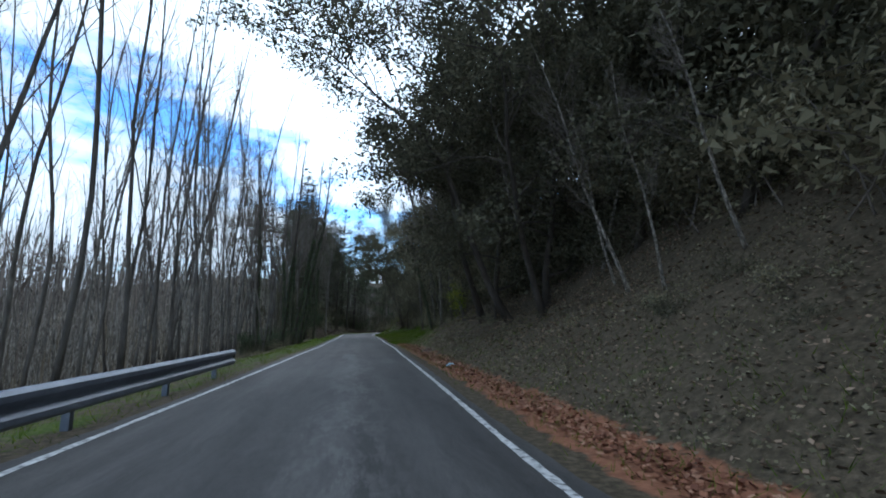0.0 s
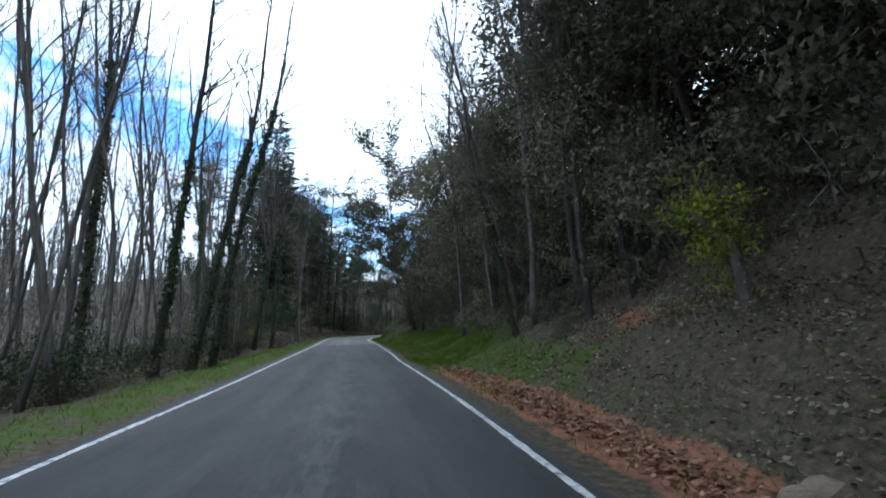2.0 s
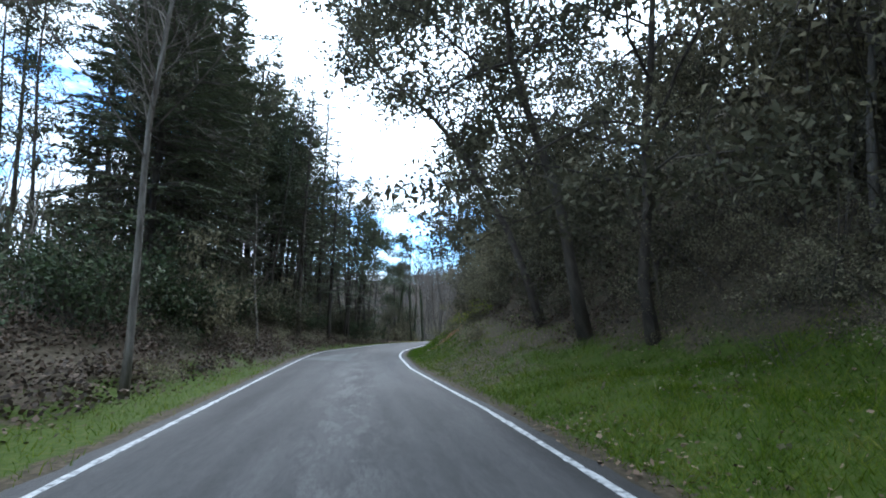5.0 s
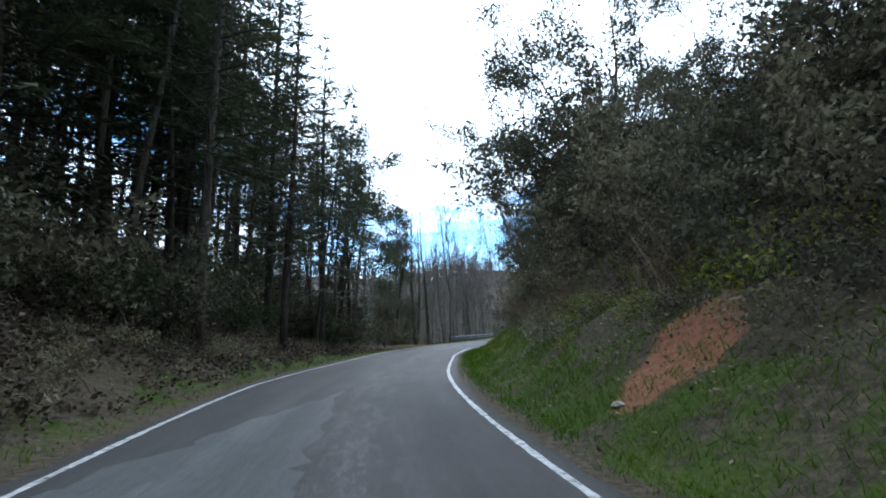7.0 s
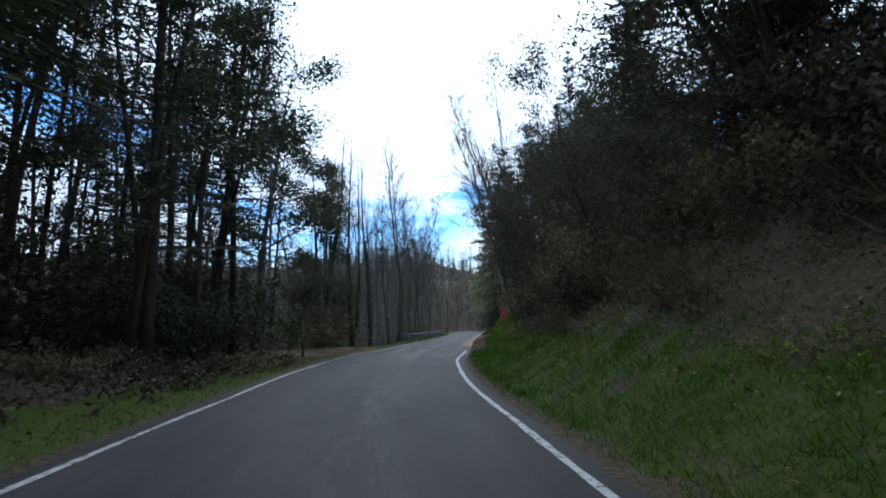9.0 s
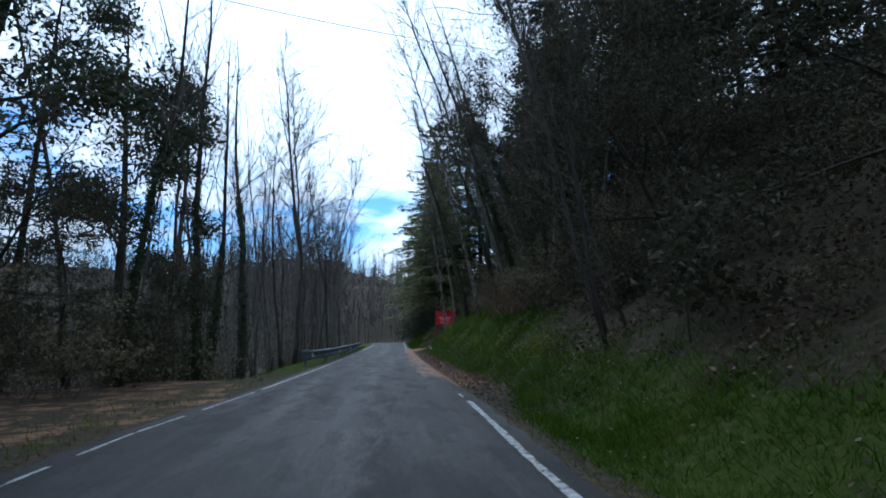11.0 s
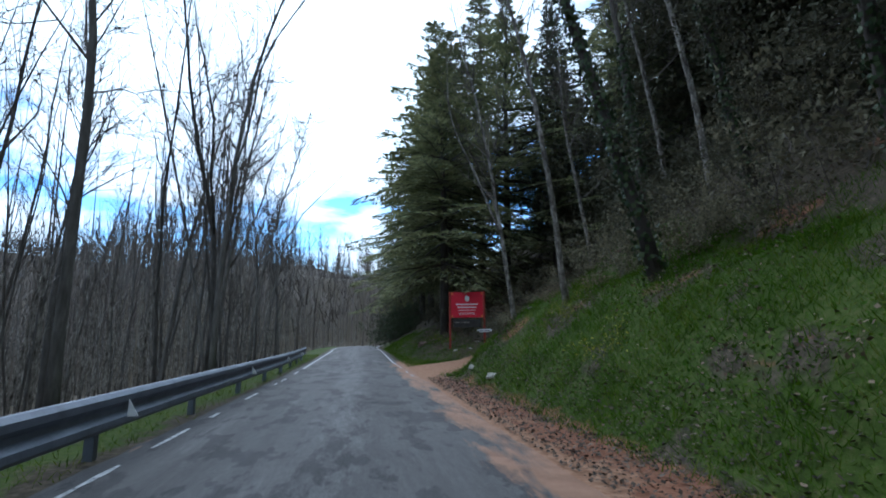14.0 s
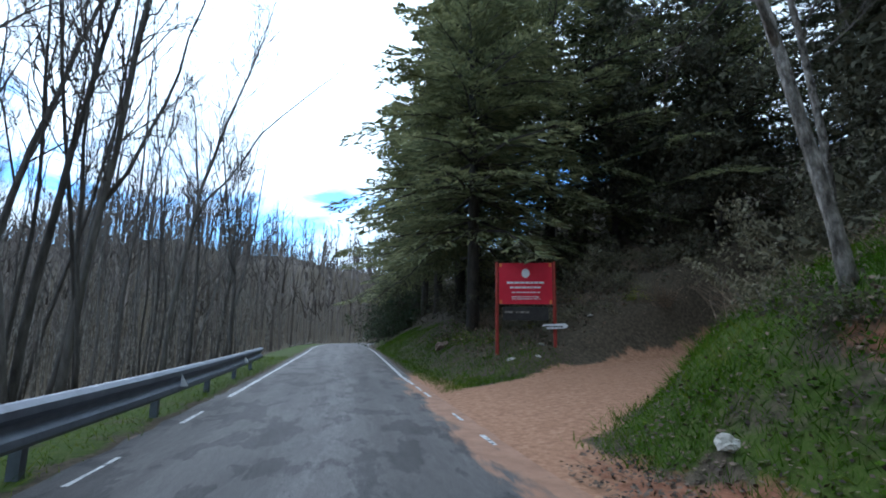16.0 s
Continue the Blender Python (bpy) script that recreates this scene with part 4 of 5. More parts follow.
def scatter(kind, count, s0, s1, d0, d1, lo=0.85, hi=1.15, lean=3.0, sink=0.08, gap=0.9):
    spots = []
    rng = np.random.default_rng([int(abs(v) * 10) for v in (count, s0, s1, d0, d1, lo)])
    for _ in range(count * 6):
        if len(spots) >= count:
            break
        s, d = rng.uniform(s0, s1), rng.uniform(d0, d1)
        if track_distance(s, d) < 2.6 or any(abs(s - a) + abs(d - c) < gap for a, c in spots):
            continue
        spots.append((s, d))
        kind.plant(rng, s, d, rng.uniform(lo, hi), tilt=(rng.normal(0, lean), rng.normal(0, lean)), sink=sink)


def row(kind, s0, s1, step, d0, d1, lo, hi, lean=3.0, inward=0.0):
    """Trees at uneven steps along the road."""
    rng = np.random.default_rng([int(abs(v) * 10) for v in (s0, s1, step, d0, d1, lo)])
    s = s0
    while s < s1:
        d = rng.uniform(d0, d1)
        if track_distance(s, d) > 3.0:
            kind.plant(rng, s, d, rng.uniform(lo, hi), tilt=(rng.normal(0, lean), rng.normal(-inward, lean)))
        s += step * rng.uniform(0.7, 1.3)


# first stretch: poplar stand beside the rail, oaks over the bank
scatter(THIN, 66, 2, 64, -11, -6.0, 0.75, 1.1, 2.0)
scatter(THIN, 80, 0, 74, -28, -11, 0.8, 1.15, 2.0)
for s, d, k in ((39.3, -5.9, 1.0), (41.2, -5.4, 1.0), (41.9, -4.9, 1.0), (38.4, -7.6, 1.0), (46.5, -6.8, 0.9), (52, -6.9, 0.85), (55.5, -5.9, 0.85), (57.5, -5.2, 0.85)):
    IVIED.plant(rng, s, d, k, tilt=(0, 3))
for s, d, k in ((53.9, -7.2, 0.5), (52.4, -8.2, 0.45), (64, -8.5, 0.4)):
    OAK.plant(rng, s, d, k)
scatter(HEDGE, 20, 34, 60, -8.6, -6.4, 0.35, 0.75)
scatter(BRAMBLE, 26, 30, 58, -8.0, -5.9, 0.5, 0.9)
scatter(WEED, 3, 58, 66, -8.0, -6.6, 1.0, 1.6)
scatter(HEDGE, 30, 70, 100, -8.5, -6.2, 0.7, 1.2)
scatter(HEDGE, 16, 46, 76, -10, -6.0, 0.5, 0.9)
scatter(BRAMBLE, 10, 56, 76, -8, -5.0, 0.5, 0.9)
row(OAK, -5, 27, 4.6, 6.8, 8.6, 0.9, 1.15, 3, 5)
row(OAK, 27, 35, 3.0, 9.0, 10.5, 1.0, 1.2, 3, 10)
row(OLIVE, 35, 46, 3.0, 8.5, 11, 1.0, 1.35, 5, 2)
row(BARE, 34, 47, 2.8, 5.6, 8.5, 0.75, 1.0, 6, 5)
row(BARE, 35, 49, 3.1, 6.0, 7.2, 0.85, 1.05, 5, 9)
row(BARE, 50, 64, 2.9, 9.0, 11.0, 0.85, 1.05, 5, 11)
row(OLIVE, 34, 47, 3.2, 6.4, 9, 0.8, 1.1, 5, 3)
row(IVIED, 35, 47, 5, 6, 8, 0.8, 1.0, 5, 4)
row(DEEP, -4, 44, 4.6, 10.5, 13.5, 1.1, 1.35, 3, 3)
row(DEEP, -2, 44, 8, 16, 20, 1.1, 1.5)
row(DEEP, 100, 126, 6, 13, 17, 0.5, 0.6)
for s, d, k, lean in ((20, 6.3, 1.15, -18), (24.5, 6.2, 1.15, -17)):
    OVER.plant(rng, s, d, k, tilt=(0, lean))
for s, d, k, lean in ((17, 6.6, 1.0, -5), (22, 6.2, 1.0, -12), (26.5, 8.8, 0.95, -16), (30, 9.6, 1.0, -17), (33.5, 9.4, 0.95, -15)):
    OAK.plant(rng, s, d, k, tilt=(0, lean))
scatter(THICKET, 36, -2, 34, 7.3, 11, 0.8, 1.5)
scatter(THICKET, 8, 35, 46, 7.6, 11, 0.7, 1.2)
scatter(BRAMBLE, 24, -2, 33, 5.4, 7.4, 0.3, 0.55)
scatter(THICKET, 30, 0, 36, 7.4, 9.6, 0.8, 1.3)
scatter(DEEP, 9, 18, 44, 8.8, 12, 0.7, 1.0, gap=2.2)
for s, d, k in ((12, 12.0, 1.2), (16, 11.5, 1.2), (20, 10.5, 1.2), (12, 15, 1.4)):
    DEEP.plant(rng, s, d, k)
for s, d, k, ty in ((9.9, 6.6, 0.42, -14), (13.1, 7.2, 0.45, -12), (12.0, 7.0, 0.6, -16), (17.5, 6.6, 0.7, -10), (8.4, 7.4, 0.5, -18), (15.2, 7.8, 0.6, 8)):
    PALE.plant(rng, s, d, k, tilt=(0, ty), which=2)
IVIED.plant(rng, 38.5, 5.5, 0.6, tilt=(0, -8))
WEED.plant(rng, 30.6, 6.9, 0.8)


def ivy_stump(s, d, tall):
    """A broken pale trunk with ivy spilling from its top."""
    r = np.random.default_rng(77)
    thing = empty_thing("ivy_clad_stump")
    axis = bend(r, (0, 0, -0.15), (0.08, -0.1, 1), tall * 0.8, 9, wander=0.1)
    b = Build()
    b.tube([tuple(p) for p in axis], np.linspace(0.13, 0.07, 10), 9)
    part("trunk", b, BARK_GREY, thing, smooth_faces=True)
    b = Build()
    for k in range(7):
        a = r.random() * 6.283
        stem = bend(r, axis[int(r.integers(4, 9))], (math.cos(a), math.sin(a), -0.5), tall * r.uniform(0.3, 0.55), 6, droop=0.25, wander=0.25)
        b.tube([tuple(p) for p in stem], np.linspace(0.016, 0.006, len(stem)), 4)
    part("vine", b, BARK_DARK, thing, "thin brown hanging vines", smooth_faces=True)
    b = Build()
    spots = np.array([tuple(axis[int(k)]) for k in r.integers(4, 10, 60)]) + r.normal(0, 1, (60, 3)) * np.array((0.19, 0.19, 0.3)) + np.array((0, 0, 0.12))
    leaf_cloud(b, r, spots, 0.15, 26, 0.085, 0.7)
    part("foliage", b, LEAF_YELLOW, thing, "broad yellow-green ivy leaves")
    x, y, z = rest(s, d, 0.1)
    thing.matrix_world = pose(x, y, z)
    return tagged(thing, "broken pale tree stump draped in yellow-green ivy", "tree stump")


ivy_stump(29.2, 5.95, 2.4)
# second stretch
for s, d, k, lean in ((69, 6.0, 1.2, -18), (72.5, 6.2, 1.15, -17)):
    OVER.plant(rng, s, d, k, tilt=(0, lean))
for s, d, k, lean in ((66.5, 6.4, 1.05, -14),):
    OAK.plant(rng, s, d, k, tilt=(0, lean))
OAK.plant(rng, 75.5, 7.4, 1.0, tilt=(0, -8))
scatter(TANGLE, 12, 60, 76, 6.4, 8.4, 0.4, 0.75)
row(OLIVE, 46, 64, 2.6, 7.2, 11, 0.8, 1.15, 6, 4)
scatter(BARE, 10, 44, 62, 7.0, 13, 0.6, 0.85, 9)
row(DEEP, 64, 78, 4.5, 11.5, 15, 1.0, 1.3)
row(OLIVE, 46, 66, 3.0, 12, 17, 1.1, 1.5)
row(IVIED, 46, 62, 4.0, 8, 12, 0.7, 0.95, 8)
scatter(THICKET, 10, 46, 74, 8, 12, 0.6, 1.0)
scatter(TANGLE, 30, 51, 68, 8.0, 12.5, 1.0, 1.7)
scatter(TANGLE, 14, 36, 52, 7.2, 10, 0.9, 1.5)
scatter(OLIVE, 9, 50, 68, 9, 13, 1.1, 1.5, 6, gap=2)
scatter(BRAMBLE, 18, 44, 66, 7.6, 9.4, 0.6, 1.0)
for s, d, k in ((76.5, -8.2, 0.95), (80.2, -9.2, 1.0), (89.5, -10.5, 0.9), (94.5, -9.2, 0.95)):
    FIR.plant(rng, s, d, k)
BARE.plant(rng, 67.1, -4.4, 0.7)
for s, d, k in ((92, -5.9, 0.95), (99.5, -5.9, 0.9), (106, -6.4, 0.9)):
    PINE.plant(rng, s, d, k)
scatter(PINE, 14, 79, 113, -16, -6.8, 0.9, 1.15, 2, gap=1.5)
scatter(STAND, 42, 77, 116, -19, -6.6, 0.8, 1.1, 2.5, gap=1.3)
scatter(STAND, 30, 90, 114, -15, -7.0, 0.8, 1.05, 2.5, gap=1.0)
scatter(STAND, 8, 114, 124, -19, -10.5, 0.7, 0.95, 2.5, gap=1.3)
scatter(PINE, 6, 110, 128, -24, -11.5, 0.7, 0.9, 2)
row(DEEP, 80, 112, 4.2, -24, -15, 0.45, 0.65)
row(DEEP, 82, 116, 2.6, -13, -8.6, 0.3, 0.45)
row(DEEP, 78, 94, 3.4, -13, -9, 0.45, 0.65)
row(DEEP, 108, 134, 4.5, -30, -17, 0.45, 0.65)
scatter(THICKET, 12, 106, 130, -15, -10.8, 0.7, 1.2)
scatter(THIN, 26, 84, 130, -22, -8, 0.8, 1.05, 2.5)
for s, d, k in ((115.6, -5.5, 0.36), (116.8, -5.9, 0.34), (112.0, -7.2, 0.4)):
    OAK.plant(rng, s, d, k)
PINE.plant(rng, 111.4, -6.6, 0.72, which=2)
scatter(HEDGE, 7, 107, 114, -7.6, -5.6, 0.7, 1.2)
PADS.plant(rng, 122.5, -10.8, 1.15)
PALE.plant(rng, 81, -5.0, 0.6, which=2)
scatter(THICKET, 34, 76, 112, -12, -6.4, 0.8, 1.5)
scatter(BRAMBLE, 34, 74, 110, -7.0, -5.2, 0.5, 0.9)
row(OAK, 85, 93, 4.0, 9.5, 11, 0.4, 0.5, 4, 2)
for s, d, k in ((97.8, 7.0, 1.2), (80.5, 9.2, 0.8), (78, 10.4, 0.9), (102.5, 10.0, 0.95), (104.5, 11.5, 0.75)):
    OAK.plant(rng, s, d, k)
scatter(THICKET, 26, 78, 98, 7.4, 11, 0.9, 1.6)
scatter(DEEP, 4, 99, 108, 10.5, 13.5, 0.5, 0.7, gap=2.5)
scatter(TANGLE, 8, 86, 102, 6.6, 9, 0.4, 0.7)
scatter(BRAMBLE, 12, 84, 112, 5.2, 8, 0.5, 0.9)
row(OAK, 98, 120, 5.0, 7.0, 10, 0.4, 0.52, 4, 2)
for s, d, k in ((100.8, 7.6, 0.85), (103, 8.2, 0.75), (97.5, 8.8, 0.8)):
    OAK.plant(rng, s, d, k)
scatter(THICKET, 16, 94, 112, 6.2, 8.6, 0.7, 1.2)
scatter(DRYBUSH, 7, 84, 106, 5.2, 6.8, 0.5, 0.8)
row(OAK, 110, 127, 4.0, 6.2, 7.2, 0.55, 0.68, 3, 4)
scatter(THICKET, 9, 108, 128, 5.2, 6.6, 0.8, 1.2)
for s, d, k, tx, ty in ((118.6, 4.6, 1.0, 0, -12), (119.4, 5.0, 1.05, 2, -14), (118.8, 5.2, 0.85, -3, -20)):
    SPRIG.plant(rng, s, d, k, tilt=(tx, ty))
scatter(THICKET, 16, 77, 114, 6.4, 9.5, 0.5, 1.0)
scatter(THICKET, 16, 72, 88, 6.2, 11, 0.7, 1.3)
scatter(TANGLE, 10, 72, 88, 6.8, 10, 0.5, 0.8)
for s, d, k in ((101, 7.6, 0.85), (104.5, 8.6, 0.7)):
    OAK.plant(rng, s, d, k)
scatter(BRAMBLE, 20, 76, 114, 4.6, 6.5, 0.5, 0.8)
# third stretch
for s, d, k in ((124.5, -8.6, 0.4), (127, -7.8, 0.38), (125.5, -11, 0.5), (121, -13, 0.5)):
    OAK.plant(rng, s, d, k)
IVIED.plant(rng, 136.4, 6.6, 0.9, tilt=(0, -14))
IVIED.plant(rng, 142.0, 5.6, 1.0, tilt=(0, -9))
IVIED.plant(rng, 130.5, 6.4, 0.9, tilt=(0, -18))
IVIED.plant(rng, 128.5, 7.0, 0.85, tilt=(2, -15))
BARE.plant(rng, 132.4, 6.4, 0.95, tilt=(0, -16))
scatter(THICKET, 7, 121.5, 128, -9.5, -6.6, 0.8, 1.3)
IVIED.plant(rng, 131.6, -5.9, 1.0)
IVIED.plant(rng, 130.4, -6.9, 0.95)
COLUMN.plant(rng, 143, -12.6, 1.1)
COLUMN.plant(rng, 134, -10.5, 0.75)
PADS.plant(rng, 126.5, -8.4, 0.85)
for s, d, k in ((150, 19, 1.1), (155, 23, 1.1), (146, 18, 1.1), (152, 26, 1.2), (159, 25, 1.1), (167, 16.5, 0.7), (164, 18.5, 0.7), (160, 19.5, 0.8)):
    DEEP.plant(rng, s, d, k)
THICKET.plant(rng, 129.4, -7.6, 1.4)
for s, d, k in ((150, 12.6, 0.8), (146, 12, 0.8), (154.5, 13.5, 0.75), (141, 12.5, 0.85)):
    DEEP.plant(rng, s, d, k)
for s, d, k in ((164, 16.5, 0.8), (168, 17.5, 0.9), (172, 16.5, 1.0), (161, 17.5, 0.8), (176, 16, 1.1)):
    DEEP.plant(rng, s, d, k)
for s, d, k in ((165.5, 19.5, 0.95), (170.5, 15.5, 1.0), (157, 18.5, 0.9), (161, 22, 1.0), (153, 16, 0.85), (175, 18, 1.05), (150.5, 13.0, 0.75), (147, 14.5, 0.8)):
    FIR.plant(rng, s, d, k)
IVIED.plant(rng, 127.5, -6.2, 0.95)
IVIED.plant(rng, 125.2, -7.6, 0.9)
for s, d, k in ((139.1, -5.1, 1.15), (141.6, -6.4, 0.95), (144.3, -5.65, 1.05), (150.6, -4.6, 0.95), (152.2, -4.95, 0.95), (155.5, -6.2, 0.9), (158, -6.6, 0.95),
                (163, -6.0, 0.9), (169, -6.8, 0.95), (176, -6.5, 1.0)):
    BARE.plant(rng, s, d, k, tilt=(rng.normal(0, 2.5), rng.normal(0, 2.5)))
scatter(THIN, 40, 130, 185, -12, -6.0, 0.6, 1.0, 3)
scatter(THIN, 66, 128, 215, -30, -10.0, 0.6, 0.95, 3)
scatter(BARE, 12, 134, 190, -16, -7.0, 0.7, 1.0, 4, gap=2.5)
row(IVIED, 128, 146, 4.0, 7.4, 9.5, 0.75, 0.95, 5, 6)
scatter(BARE, 6, 124, 136, 7.4, 9.8, 0.6, 0.8, 7)
for s, d, k, tx, ty, w in ((134.7, 5.2, 1.15, 2, -13, 1), (145.4, 5.2, 0.9, 1, -8, 1), (148.4, 4.75, 1.08, 0, -5, 0), (147.2, 9.5, 0.9, 0, -5, 2),
                           (152.5, 9.5, 0.95, 0, -4, 2), (143.5, 8.2, 0.9, 0, -9, 1)):
    PALE.plant(rng, s, d, k, turn=0, tilt=(tx, ty), which=w)
row(OAK, 121, 146, 5.5, 8.5, 12, 0.7, 0.9, 4)
row(DEEP, 124, 172, 6, 17, 23, 1.0, 1.3)
row(FIR, 122, 152, 6.5, 12, 16, 0.75, 0.95, 1)
scatter(THICKET, 22, 116, 147, 6.0, 10, 0.6, 1.1)
scatter(TANGLE, 8, 122, 146, 7, 11, 0.6, 1.0)
scatter(THICKET, 12, 137, 156, 8.0, 13, 0.7, 1.2)
scatter(WEED, 14, 76, 151, 3.8, 5.6, 0.4, 0.8)
scatter(WEED, 10, 82, 94, 5.0, 8, 0.5, 1.1)
WEED.plant(rng, 83.6, 5.9, 1.5)
WEED.plant(rng, 141.5, 4.4, 0.8)
scatter(DRYBUSH, 9, 142, 151, 5.0, 7.5, 0.2, 0.4)
BRAMBLE.plant(rng, 148.1, 4.5, 0.55)
BRAMBLE.plant(rng, 148.8, 4.9, 0.6)
DRYBUSH.plant(rng, 129.3, 5.9, 1.1)
DRYBUSH.plant(rng, 130.6, 5.6, 1.0)
DRYBUSH.plant(rng, 128.0, 6.2, 0.9)
for s, d, k in ((166, 5.6, 1.25), (170.5, 7.0, 1.35), (176, 7.4, 1.4), (183, 7.4, 1.45), (190, 7.5, 1.4), (171, 11.5, 1.4), (178, 11.5, 1.5), (166.5, 19, 1.2), (151, 15.5, 1.1),
                (197, 7.5, 1.3)):
    CEDARS.plant(rng, s, d, k)
scatter(BRAMBLE, 26, 160.5, 170, 4.6, 16, 0.4, 0.8)
scatter(DRYBUSH, 8, 161, 168, 6, 15, 0.35, 0.6)
scatter(THICKET, 8, 163, 172, 9, 18, 0.5, 0.9)
scatter(WEED, 6, 160, 165, 4.6, 12, 0.4, 0.7)
scatter(THICKET, 8, 164, 190, 5.5, 9, 0.6, 1.0)
scatter(HEDGE, 14, 188, 206, 3.6, 7, 1.0, 1.7)
for s, d, k in ((200, 5.5, 0.7), (206, 4.5, 0.8), (211, 3.6, 0.8), (204, 8, 1.0)):
    DEEP.plant(rng, s, d, k)
scatter(THICKET, 12, 145, 155, 7.4, 12, 0.5, 0.9)
scatter(BRAMBLE, 10, 142, 153, 6.4, 10, 0.5, 0.8)
scatter(THICKET, 9, 96, 109, 7.0, 10.5, 0.5, 0.9)
scatter(THICKET, 8, 35.5, 46, 6.0, 8.5, 0.5, 0.8)
scatter(BRAMBLE, 8, 35, 46, 5.6, 8, 0.5, 0.8)
scatter(THICKET, 16, 73, 87, 6.4, 10, 0.5, 0.95)
scatter(OLIVE, 6, 74, 88, 8.5, 11.5, 0.45, 0.65)
for s, d, k in ((148, 13.6, 0.9), (151.5, 12.6, 0.8), (144.5, 14.5, 0.9), (147.5, 16.5, 1.1), (149.5, 22.5, 1.2)):
    DEEP.plant(rng, s, d, k)
scatter(THICKET, 10, 36, 48, 6.6, 10, 0.6, 1.0)


# ---- woods in the distance ----
def far_woods(count, s0, s1, d0, d1, tall, seed, twig, label):
    """Bare stems on the far slopes, too many to count."""
    r = np.random.default_rng(seed)
    b = Build()
    for _ in range(count):
        s, d = r.uniform(s0, s1), r.uniform(d0, d1)
        if abs(d + 0.6) < 6:
            continue
        x, y, z = rest(s, d, 0.3)
        h = tall * r.uniform(0.6, 1.15)
        stem = np.array([(x, y, z), (x + r.normal(0, 0.3), y + r.normal(0, 0.3), z + h * 0.5), (x + r.normal(0, 0.7), y + r.normal(0, 0.7), z + h)])
        b.tube(stem, (0.14, 0.1, 0.02), 3, cap=False)
        k = 12
        t = r.uniform(0.3, 0.98, k)
        foot = np.array([x, y, z]) + np.stack([np.zeros(k), np.zeros(k), t * h], -1)
        az = r.random(k) * 6.283
        ln = h * 0.3 * (1.2 - t) * r.uniform(0.6, 1.3, k)
        tip = foot + np.stack([np.cos(az) * ln, np.sin(az) * ln, ln * 1.2], -1)
        b.blades(foot, tip, np.stack([-np.sin(az), np.cos(az), np.zeros(k)], -1) * twig)
    return tagged(part("far_woods", b, FAR_BARK), label, "woodland", kind="stuff")


far_woods(2000, -40, 215, -75, -26, 14, 1, 0.1, "grey leafless woodland in the valley below the lane")
far_woods(3600, -50, 330, -260, -75, 12, 2, 0.34, "grey-brown leafless woodland on the far hillside")
far_woods(1500, 195, 360, -90, -6, 13, 3, 0.2, "grey-brown leafless woodland beyond the bend")


def pole_stuff(count, s0, s1, d0, d1, tall, seed, label):
    """A dense stand of thin young stems, too many to count."""
    r = np.random.default_rng(seed)
    b = Build()
    for _ in range(count):
        s, d = r.uniform(s0, s1), r.uniform(d0, d1)
        x, y, z = rest(s, d, 0.1)
        h = tall * r.uniform(0.45, 1.3)
        lx, ly = r.normal(0, 0.05, 2) * h
        stem = np.array([(x, y, z), (x + lx * 0.4 + r.normal(0, 0.05), y + ly * 0.4, z + h * 0.5), (x + lx, y + ly, z + h)])
        q = r.uniform(0.018, 0.045)
        b.tube(stem, (q, q * 0.8, 0.006), 3, cap=False)
        k = 4
        t = r.uniform(0.4, 0.95, k)
        foot = np.array([x, y, z]) + np.stack([lx * t * t, ly * t * t, t * h], -1)
        az = r.random(k) * 6.283
        ln = h * 0.2 * r.random(k)
        b.blades(foot, foot + np.stack([np.cos(az) * ln, np.sin(az) * ln, ln * 1.2], -1), np.stack([-np.sin(az), np.cos(az), np.zeros(k)], -1) * 0.025)
    return tagged(part("sapling_stand", b, BARK_PALE), label, "saplings", kind="stuff")


pole_stuff(1500, -6, 72, -34, -8, 7, 41, "dense stand of thin pale leafless saplings beside the lane")
pole_stuff(1900, 128, 235, -34, -7, 7, 42, "dense stand of thin pale leafless saplings below the rail")


# ---- grass and fallen leaves ----
def grass_stuff(count, s0, s1, d0, d1, tall, seed, mat, name, label, cover_fn):
    r = np.random.default_rng(seed)
    s, d = r.uniform(s0, s1, count), r.uniform(d0, d1, count)
    keep = r.random(count) < cover_fn(s, d)
    s, d = s[keep], d[keep]
    n = len(s)
    x, y = place(s, d)
    foot = np.stack([x, y, height(s, d) - 0.01], -1)
    tuft = np.clip(0.5 + 0.5 * np.sin(x * 2.9 + 1.3 * np.sin(y * 2.2)) * np.sin(y * 3.3 + 1.1 * np.sin(x * 1.8)) + 0.3 * np.sin(x * 9.0 + y * 7.0), 0, 1)
    h = tall * r.uniform(0.45, 1.3, n) * (0.55 + 1.0 * tuft)
    tip = foot + np.stack([r.normal(0, 0.7, n) * h, r.normal(0, 0.7, n) * h, h], -1)
    az = r.random(n) * 6.283
    b = Build()
    b.blades(foot, tip, np.stack([np.cos(az), np.sin(az), np.zeros(n)], -1) * r.uniform(0.007, 0.017, n)[:, None])
    return tagged(part(name, b, mat), label, "grass", kind="stuff")


